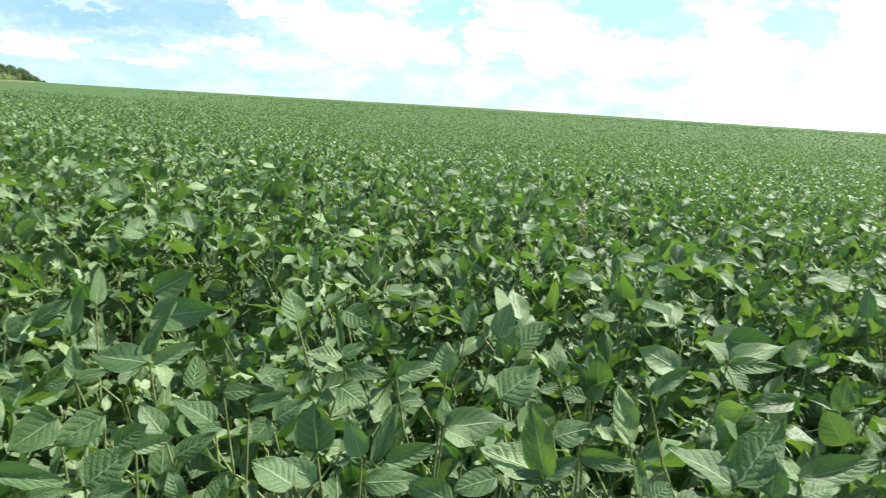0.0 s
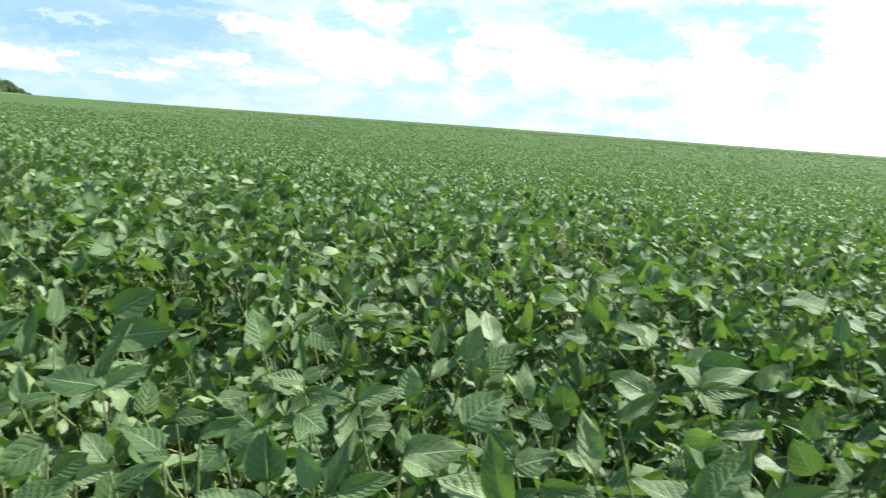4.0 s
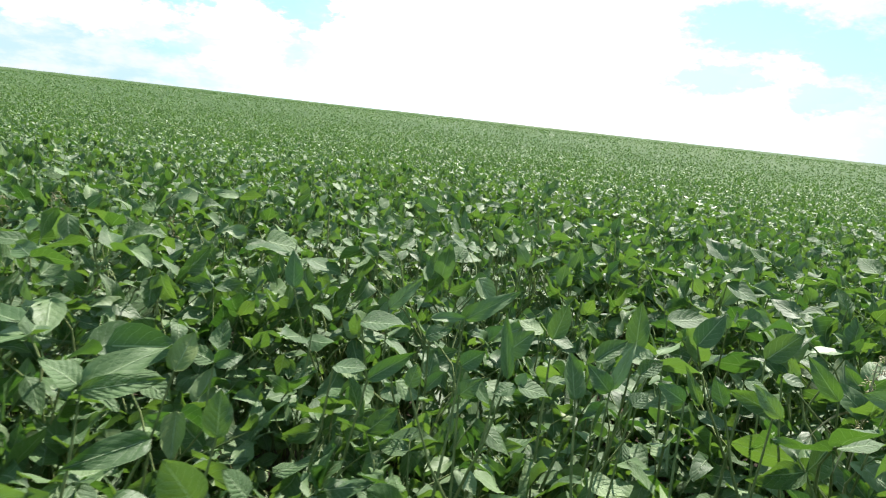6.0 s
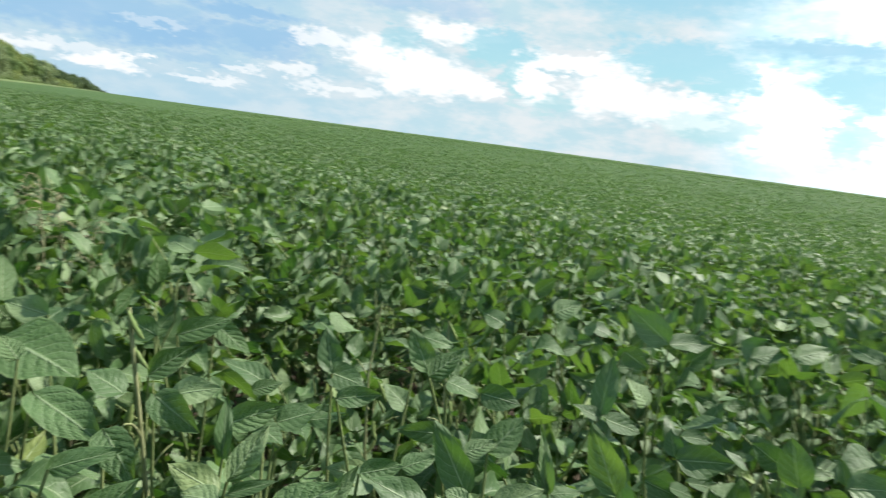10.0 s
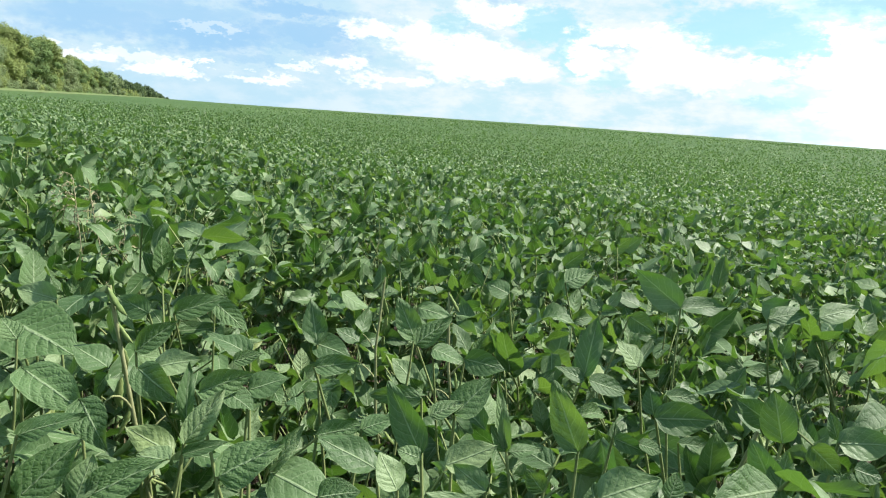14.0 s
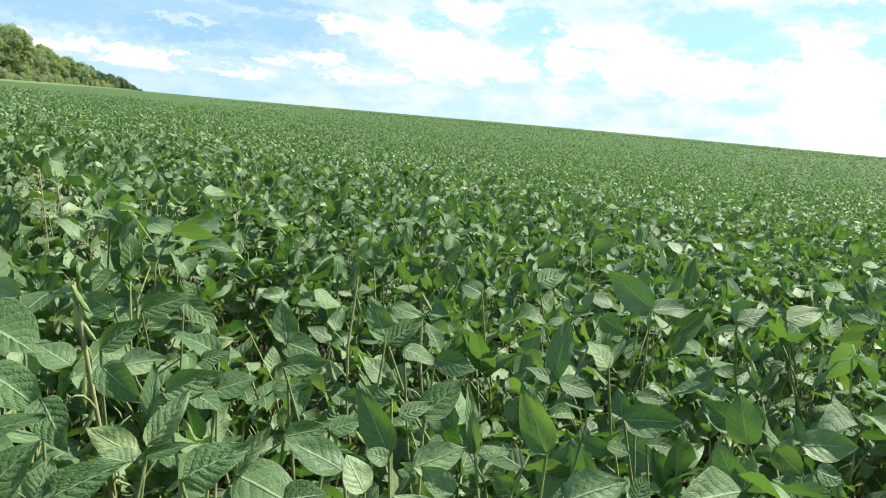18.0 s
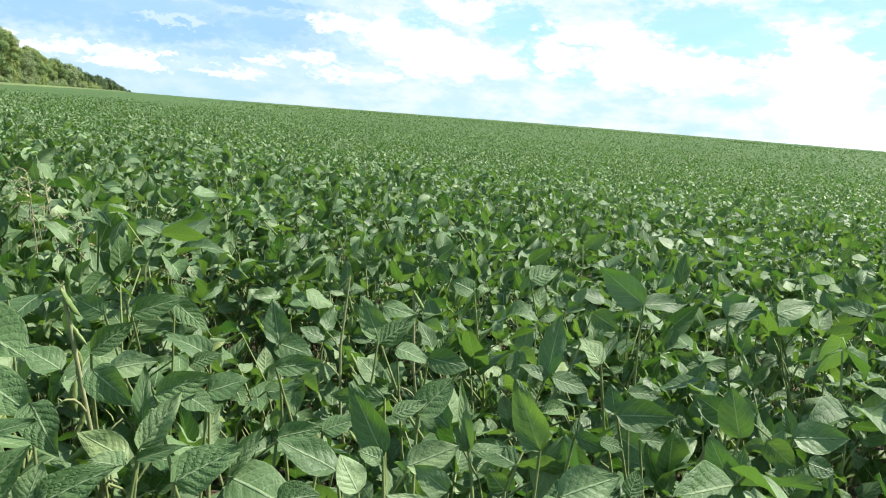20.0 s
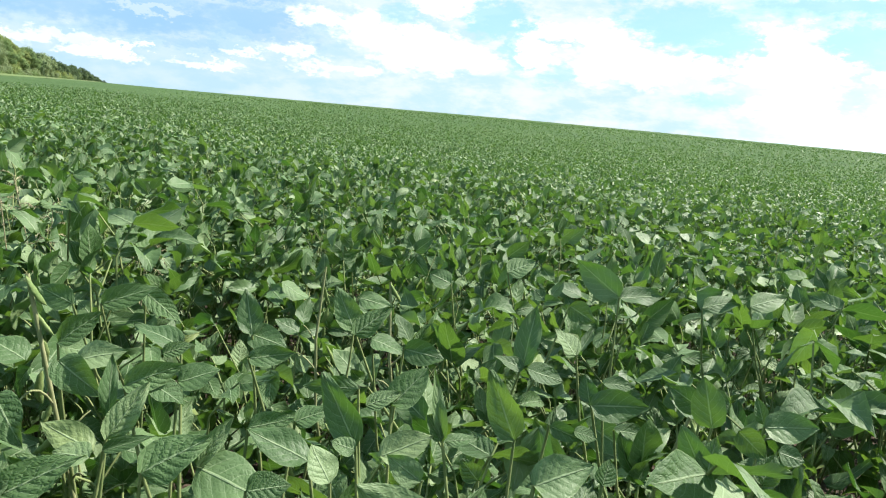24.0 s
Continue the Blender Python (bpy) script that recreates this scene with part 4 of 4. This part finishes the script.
placed_plant(-0.71, 0.95, [(-0.681, 0.911, 0.975, 65, 2, 35, 0.059, 0.027), (-0.682, 0.899, 0.975, -31, -46, 139, 0.039, 0.023), (-0.674, 0.909, 0.975, 25, 42, -53, 0.049, 0.026)])
placed_plant(-0.84, 1.12, [(-0.811, 1.080, 0.975, 67, 7, 14, 0.102, 0.028)])
placed_plant(-0.92, 1.30, [(-0.887, 1.262, 0.975, 71, 14, 51, 0.086, 0.036)])
placed_plant(-0.95, 1.12, [(-0.918, 1.112, 0.975, 62, 47, -10, 0.082, 0.041), (-0.926, 1.058, 0.975, 57, 45, -17, 0.053, 0.041)])
placed_plant(-0.85, 1.42, [(-0.827, 1.378, 0.975, 54, 52, -20, 0.107, 0.067)])
placed_plant(-0.47, 1.34, [(-0.449, 1.292, 0.975, 59, 2, 53, 0.075, 0.056)])
placed_plant(-0.48, 0.97, [(-0.485, 0.923, 0.975, 72, 15, 44, 0.058, 0.038), (-0.435, 0.926, 0.975, 10, 59, -66, 0.056, 0.027)])
placed_plant(-0.42, 0.87, [(-0.400, 0.827, 0.975, 23, -15, 79, 0.073, 0.045), (-0.383, 0.819, 0.975, -7, -34, 110, 0.038, 0.022), (-0.449, 0.779, 0.975, 40, -22, 56, 0.057, 0.035), (-0.373, 0.881, 0.975, 30, 40, -50, 0.066, 0.026)])
placed_plant(-0.48, 0.77, [(-0.404, 0.728, 0.975, 47, 43, -30, 0.059, 0.030), (-0.463, 0.735, 0.975, 32, 51, -45, 0.050, 0.023), (-0.494, 0.735, 0.975, 49, 43, -28, 0.052, 0.031)])
placed_plant(-0.34, 0.90, [(-0.327, 0.856, 0.975, -41, -28, 163, 0.043, 0.037), (-0.323, 0.857, 0.975, 46, 42, -31, 0.052, 0.038)])
placed_plant(-0.21, 0.81, [(-0.236, 0.703, 0.975, 23, -15, 79, 0.061, 0.052), (-0.214, 0.721, 0.975, 31, -52, 61, 0.056, 0.035), (-0.236, 0.787, 0.975, 67, -11, 5, 0.067, 0.057), (-0.234, 0.788, 0.975, 68, 10, 42, 0.070, 0.013), (-0.174, 0.788, 0.975, 66, -25, 11, 0.058, 0.035), (-0.156, 0.778, 0.975, 70, 24, 15, 0.082, 0.023), (-0.142, 0.782, 0.975, 26, 47, -52, 0.077, 0.030), (-0.155, 0.730, 0.975, 4, 53, -72, 0.074, 0.035)])
placed_plant(-0.36, 0.69, [(-0.313, 0.647, 0.975, 73, 27, 21, 0.034, 0.026), (-0.350, 0.644, 0.975, 59, -23, 26, 0.038, 0.023)])
placed_plant(-0.31, 1.17, [(-0.300, 1.120, 0.975, 5, -26, 87, 0.070, 0.034), (-0.302, 1.128, 0.975, 44, 41, -34, 0.048, 0.031), (-0.308, 1.147, 0.975, 65, -6, 21, 0.091, 0.015), (-0.284, 1.082, 0.975, -13, 63, -103, 0.083, 0.032)])
placed_plant(-0.39, 1.45, [(-0.377, 1.401, 0.975, -23, 42, -117, 0.074, 0.063)])
placed_plant(-0.11, 1.16, [(-0.106, 1.115, 0.975, 66, -3, 9, 0.053, 0.045)])
placed_plant(-0.20, 1.12, [(-0.189, 1.071, 0.975, 24, 55, -52, 0.086, 0.035)])
placed_plant(-0.28, 1.05, [(-0.268, 0.998, 0.975, -26, 34, -122, 0.059, 0.049)])
placed_plant(-0.08, 0.95, [(-0.081, 0.905, 0.975, 68, 8, 36, 0.049, 0.027), (-0.079, 0.902, 0.975, 8, 42, -69, 0.100, 0.051), (-0.075, 0.894, 0.975, -17, 17, -108, 0.048, 0.041)])
placed_plant(-0.06, 1.38, [(-0.095, 1.335, 0.975, 71, 17, 22, 0.074, 0.038), (-0.026, 1.321, 0.975, 62, 7, -17, 0.081, 0.049)])
placed_plant(-0.02, 1.56, [(-0.021, 1.505, 0.975, 58, -3, 46, 0.070, 0.049)])
placed_plant(0.02, 1.33, [(0.019, 1.283, 0.975, 46, 30, -30, 0.087, 0.047)])
placed_plant(-0.01, 1.08, [(-0.005, 1.028, 0.975, 42, 32, -34, 0.084, 0.069)])
placed_plant(0.13, 1.16, [(0.090, 1.168, 0.975, 68, 7, 29, 0.067, 0.039), (0.146, 1.107, 0.975, 68, 8, 26, 0.068, 0.032), (0.139, 1.070, 0.975, 13, -46, 79, 0.053, 0.030)])
placed_plant(0.09, 0.96, [(0.077, 0.938, 0.975, 53, -30, 34, 0.056, 0.039), (0.080, 0.912, 0.975, 22, 47, -56, 0.066, 0.042), (0.115, 0.871, 0.975, -13, 61, -103, 0.082, 0.028)])
placed_plant(0.06, 0.85, [(0.068, 0.799, 0.975, 71, -20, -8, 0.094, 0.045), (0.060, 0.805, 0.975, 19, -21, 79, 0.085, 0.048), (0.064, 0.791, 0.975, 0, -25, 90, 0.044, 0.027), (0.071, 0.800, 0.975, 37, 31, -46, 0.048, 0.027), (0.006, 0.784, 0.975, -20, -32, 119, 0.061, 0.039)])
placed_plant(-0.05, 0.76, [(-0.043, 0.713, 0.975, 33, -55, 58, 0.060, 0.040)])
placed_plant(0.23, 1.62, [(0.242, 1.543, 0.975, 16, -28, 79, 0.073, 0.034), (0.214, 1.602, 0.975, 68, 9, 23, 0.044, 0.022)])
placed_plant(0.20, 0.96, [(0.189, 0.915, 0.975, 64, 1, 33, 0.092, 0.040)])
placed_plant(0.33, 1.30, [(0.321, 1.253, 0.975, 36, -47, 56, 0.084, 0.058)])
placed_plant(0.45, 1.38, [(0.434, 1.333, 0.975, 18, 32, -63, 0.130, 0.046), (0.430, 1.338, 0.975, 39, -18, 58, 0.059, 0.050), (0.430, 1.316, 0.975, 5, 65, -85, 0.106, 0.034)])
placed_plant(0.26, 1.16, [(0.247, 1.112, 0.975, 38, 30, -45, 0.090, 0.030)])
placed_plant(0.36, 0.88, [(0.314, 0.841, 0.975, 25, -21, 74, 0.098, 0.058), (0.317, 0.841, 0.975, 47, 13, -39, 0.113, 0.062), (0.354, 0.824, 0.975, 64, -1, -20, 0.050, 0.040), (0.395, 0.834, 0.975, 16, 26, -65, 0.056, 0.031)])
placed_plant(0.50, 1.07, [(0.443, 1.038, 0.975, -17, 22, -109, 0.048, 0.034), (0.515, 1.002, 0.975, 82, -35, -20, 0.058, 0.050)])
placed_plant(0.43, 0.92, [(0.408, 0.878, 0.975, 46, -14, 53, 0.040, 0.030), (0.404, 0.877, 0.975, 16, 42, -62, 0.126, 0.038)])
placed_plant(0.59, 1.04, [(0.565, 0.997, 0.975, 51, -13, 46, 0.041, 0.035)])
placed_plant(0.55, 1.19, [(0.496, 1.155, 0.975, -7, -55, 111, 0.098, 0.035), (0.565, 1.134, 0.975, 64, -6, -35, 0.058, 0.039)])
placed_plant(0.20, 0.83, [(0.187, 0.782, 0.975, 66, 4, 28, 0.047, 0.021), (0.195, 0.772, 0.975, 38, 23, -42, 0.038, 0.032)])
placed_plant(0.98, 2.31, [(0.956, 2.263, 0.975, -17, 29, -102, 0.127, 0.093)])
placed_plant(0.98, 2.04, [(0.960, 1.991, 0.975, -21, 26, -112, 0.063, 0.053)])
placed_plant(0.57, 1.40, [(0.554, 1.354, 0.975, 50, 15, -34, 0.065, 0.041)])
placed_plant(-0.76, 0.74, [(-0.734, 0.702, 0.990, 69, 11, 61, 0.113, 0.052), (-0.736, 0.695, 0.980, 27, -15, 88, 0.083, 0.036), (-0.733, 0.706, 0.980, 63, 42, 9, 0.074, 0.026), (-0.747, 0.724, 0.960, -47, -16, -153, 0.096, 0.074), (-0.677, 0.715, 0.960, 66, 9, 15, 0.080, 0.052)])
placed_plant(-0.95, 0.78, [(-0.917, 0.720, 0.980, -48, -23, -164, 0.071, 0.055), (-0.917, 0.720, 0.980, 58, 47, -4, 0.072, 0.036), (-0.908, 0.777, 0.970, 30, 46, -37, 0.062, 0.022), (-0.906, 0.773, 0.970, 63, 30, 8, 0.077, 0.029)])
placed_plant(-0.95, 0.98, [(-0.911, 0.946, 0.970, -27, 52, -112, 0.098, 0.041)])
# plants half way, which the camera passes over
placed_plant(0.90, 1.49, [(0.888, 1.442, 1.000, 4, 10, -133, 0.093, 0.066)])
placed_plant(0.94, 1.39, [(0.894, 1.345, 1.000, -27, -7, -160, 0.073, 0.036), (0.967, 1.342, 1.000, 29, 44, -94, 0.047, 0.032)])
placed_plant(0.78, 1.27, [(0.759, 1.253, 1.000, 5, 4, -133, 0.054, 0.046), (0.788, 1.195, 1.000, 54, 48, -64, 0.078, 0.026)])
placed_plant(0.87, 1.18, [(0.832, 1.152, 1.000, 73, 23, -14, 0.036, 0.026), (0.888, 1.107, 1.000, 55, 41, -65, 0.038, 0.028)])
placed_plant(1.01, 1.16, [(0.992, 1.133, 1.000, 65, -7, -34, 0.104, 0.021), (0.992, 1.107, 1.000, -8, 8, -137, 0.052, 0.044), (0.989, 1.108, 1.000, -23, -17, 73, 0.034, 0.029), (0.994, 1.111, 1.000, 58, 23, -56, 0.023, 0.019)])
placed_plant(1.08, 1.27, [(1.056, 1.229, 1.000, 56, 40, -63, 0.063, 0.046)])
placed_plant(1.14, 1.07, [(1.046, 1.042, 1.000, 64, 6, -2, 0.068, 0.043), (1.121, 1.048, 1.000, 58, -41, -21, 0.052, 0.032), (1.132, 1.054, 1.000, 60, 14, -57, 0.086, 0.022), (1.117, 0.999, 1.000, 38, 15, -91, 0.033, 0.028)])
placed_plant(1.35, 1.21, [(1.314, 1.178, 1.000, 66, -2, -51, 0.093, 0.042)])
placed_plant(1.22, 1.32, [(1.194, 1.268, 1.000, 63, 14, -50, 0.076, 0.038), (1.195, 1.297, 1.000, 23, -9, 35, 0.054, 0.046), (1.192, 1.278, 1.000, -9, 12, -138, 0.050, 0.043)])
placed_plant(1.25, 1.16, [(1.195, 1.158, 1.000, 38, 19, -95, 0.070, 0.036), (1.228, 1.086, 1.000, 37, 17, -97, 0.045, 0.037)])
placed_plant(1.59, 1.34, [(1.548, 1.307, 1.000, 8, 18, -117, 0.099, 0.059)])
placed_plant(2.13, 1.59, [(2.093, 1.556, 1.000, -25, 13, -163, 0.113, 0.081)])
placed_plant(1.51, 1.20, [(1.472, 1.167, 1.000, 53, 25, -68, 0.089, 0.047)])
placed_plant(1.91, 1.35, [(1.870, 1.320, 1.000, -39, 7, 173, 0.108, 0.059)])
placed_plant(1.45, 1.04, [(1.408, 1.017, 1.000, -23, 9, -163, 0.055, 0.047)])
placed_plant(1.56, 1.06, [(1.493, 1.005, 1.000, -12, 12, -148, 0.040, 0.034), (1.543, 1.071, 1.000, 46, 35, -78, 0.095, 0.045)])
placed_plant(1.56, 0.89, [(1.485, 0.901, 1.000, 74, -41, -48, 0.083, 0.032), (1.540, 0.854, 1.000, 5, 7, -119, 0.047, 0.022)])
placed_plant(1.34, 0.94, [(1.261, 0.951, 1.000, 70, -23, -48, 0.046, 0.027), (1.325, 0.910, 1.000, 40, -63, 3, 0.071, 0.031), (1.315, 0.894, 1.000, 68, -44, -37, 0.058, 0.027)])
placed_plant(1.64, 0.85, [(1.588, 0.835, 1.000, 22, -69, 22, 0.079, 0.039)])
placed_plant(2.62, 1.26, [(2.591, 1.252, 1.000, 74, -21, -66, 0.123, 0.085), (2.545, 1.240, 1.000, 24, -16, 32, 0.115, 0.080)])
placed_plant(2.24, 1.29, [(2.196, 1.267, 1.000, 58, -11, -9, 0.065, 0.055)])
placed_plant(2.15, 1.30, [(2.102, 1.274, 1.000, -10, -15, 64, 0.069, 0.043)])
placed_plant(1.69, 1.26, [(1.653, 1.233, 1.000, 67, -11, -46, 0.037, 0.021)])
placed_plant(0.85, 1.73, [(0.842, 1.682, 1.000, 64, -3, -20, 0.080, 0.038)])
placed_plant(0.86, 2.15, [(0.857, 2.099, 1.000, -2, 8, -135, 0.120, 0.088)])
placed_plant(0.97, 1.98, [(0.962, 1.930, 1.000, -14, 2, -145, 0.106, 0.069)])
placed_plant(0.85, 1.61, [(0.845, 1.558, 1.000, -24, -7, -154, 0.049, 0.041)])
placed_plant(0.99, 1.56, [(0.977, 1.507, 1.000, 57, 36, -56, 0.087, 0.032)])
placed_plant(1.08, 1.47, [(1.031, 1.435, 1.000, 7, 47, -115, 0.068, 0.023), (1.094, 1.414, 1.000, 53, 51, -66, 0.121, 0.037)])
placed_plant(1.26, 1.01, [(1.212, 0.984, 1.000, 49, -56, -5, 0.046, 0.030), (1.226, 0.967, 1.000, 63, -21, -28, 0.061, 0.017)])
placed_plant(0.97, 1.25, [(0.953, 1.203, 1.000, 52, 46, -67, 0.044, 0.031)])
placed_plant(1.43, 1.16, [(1.387, 1.132, 1.000, 9, -13, 41, 0.046, 0.039)])


def pod_stalk(px, py, tall, lean, seed):
    """A bare, ripening stem with hanging pods and leafless petioles that stands out of the leaves."""
    r = random.Random(seed)
    root = tagged(new("pod_stalk"), "pale leafless soybean stalk hung with green pods", "soybean plant", "bare pod stalks")
    root.matrix_basis = pose(px, py, 0)
    pts = [Vector((lean * (i / 7) ** 2 + 0.03 * math.sin(i * 0.9 + seed) + r.uniform(-.006, .006), 0.03 * math.cos(i * 0.8 + seed) + r.uniform(-.006, .006), tall * i / 7)) for i in range(8)]
    v, f = tube(pts, [0.0046 - 0.0003 * i for i in range(8)], 6)
    part("stem", mesh_of("stem", v, f, M_STALK), root)
    for i in range(5):
        p = pts[4].lerp(pts[6], 0.15 + 0.2 * i)
        a, long = r.uniform(0, 6.28), r.uniform(0.035, 0.065)
        out = Vector((math.cos(a), math.sin(a), 0)) * long
        fall = r.uniform(0.6, 1.2)
        v, f = tube([p + out * s + Vector((0, 0, long * (1.6 * s - fall * s * s))) for s in (0, 0.2, 0.4, 0.6, 0.8, 1.0)], [0.0019, 0.0017, 0.0016, 0.0014, 0.0012, 0.0010], 5)
        part("petiole", mesh_of("petiole", v, f, M_STALK), root)
    for i in range(11):
        p = pts[4].lerp(pts[7], 0.1 + 0.9 * i / 10)
        part("pod", POD[i % 2], root, pose(p.x, p.y, p.z, r.uniform(-35, 35), r.uniform(6, 42), i * 137) @ pose(0.004, 0, 0) @ Matrix.Scale(r.uniform(0.85, 1.15), 4), "plump hanging green pod")


for i, (px, py, tall, lean) in enumerate(((1.17, 2.24, 1.07, 0.02), (1.50, 2.72, 0.99, 0.01), (1.38, 2.74, 0.99, -0.02), (1.93, 2.42, 0.93, 0.03),
                                          (-0.72, 0.76, 0.90, 0.01), (-0.62, 0.90, 0.88, -0.02), (-0.44, 0.88, 0.86, 0.02), (-0.81, 0.68, 1.0, 0.02), (-0.76, 0.63, 0.98, -0.01))):
    pod_stalk(px, py, tall, lean, 500 + i)


def dry_weed(px, py, tall, lean, seed):
    """A dead grass plant: bent stalk, drooping seed sprays and a few shrivelled leaf blades."""
    r = random.Random(seed)
    root = tagged(new("dry_weed"), "dead tan grass stalk with drooping seed sprays", "weed", "dry weeds in the crop")
    root.matrix_basis = pose(px, py, 0)
    pts = [Vector((lean * (i / 6) ** 2, 0.3 * lean * (i / 6) ** 2, tall * i / 6)) for i in range(7)]
    v, f = tube(pts, [0.0030 - 0.0003 * i for i in range(7)], 5)
    part("stem", mesh_of("stem", v, f, M_DRY), root)
    for k in range(9):
        p = pts[5].lerp(pts[6], 0.25 + 0.75 * k / 8)
        a = r.uniform(0, 6.28) if k % 2 else math.atan2(0.3 * lean, lean) + r.uniform(-0.6, 0.6)
        long = r.uniform(0.035, 0.075)
        out = Vector((math.cos(a), math.sin(a), 0))
        arc = [p + out * long * s + Vector((0, 0, long * (0.9 * s - 1.1 * s * s))) for s in (0, 0.25, 0.5, 0.75, 1.0)]
        v, f = tube(arc, [0.0009, 0.0008, 0.0007, 0.0006, 0.0005], 3)
        vs, fs, n = [v], [f], len(v)
        for j in range(16):
            q = j / 15 * 3.999
            base = arc[int(q)].lerp(arc[int(q) + 1], q % 1)
            d = Vector((r.gauss(0, 1), r.gauss(0, 1), r.gauss(-0.4, 0.8))).normalized() * r.uniform(0.006, 0.013)
            v, f = tube([base, base + d * 0.5, base + d], [0.0005, 0.0014, 0.0003], 3)
            vs.append(v), fs.append(f + n)
            n += len(v)
        part("seed_spray", mesh_of("seed_spray", np.concatenate(vs), np.concatenate(fs), M_DRY), root)["kind"] = "stuff"
    for k in range(5):
        p = pts[3].lerp(pts[6], r.uniform(0.2, 0.9))
        a, long = r.uniform(0, 6.28), r.uniform(0.07, 0.14)
        out, aside = Vector((math.cos(a), math.sin(a), 0)), Vector((-math.sin(a), math.cos(a), 0))
        rows = []
        for j in range(7):
            s = j / 6
            c = p + out * long * s * 0.7 + Vector((0, 0, long * (0.5 * s - 1.1 * s * s)))
            w = 0.0045 * (1 - s * 0.85)
            t = aside * math.cos(s * 4) + Vector((0, 0, math.sin(s * 4)))
            rows += [c - t * w, c + Vector((0, 0, 0.002)), c + t * w]
        f = np.array([(j * 3 + k2, j * 3 + k2 + 1, j * 3 + k2 + 4, j * 3 + k2 + 3) for j in range(6) for k2 in (0, 1)])
        part("blade", mesh_of("blade", np.array(rows), f, M_DRY), root)


for i, (px, py, tall, lean) in enumerate(((0.30, 3.10, 1.06, -0.05), (0.35, 3.16, 1.02, -0.09), (0.40, 3.06, 0.97, 0.04), (0.10, 2.95, 0.96, -0.20), (0.78, 2.92, 0.96, 0.04), (1.62, 0.93, 1.02, 0.09))):
    dry_weed(px, py, tall, lean, 700 + i)

weed = shrub(83, 1.9, 1.3, M_TREES[0], pose(-55.0, 45.8, float(height(-55.0, 45.8))), "tall bushy green weed standing over the crop")
weed.name = "weed"
weed["category"], weed["group"] = "weed", "weeds in the crop"
print("near plants", len(spots), "objects", len(bpy.data.objects))
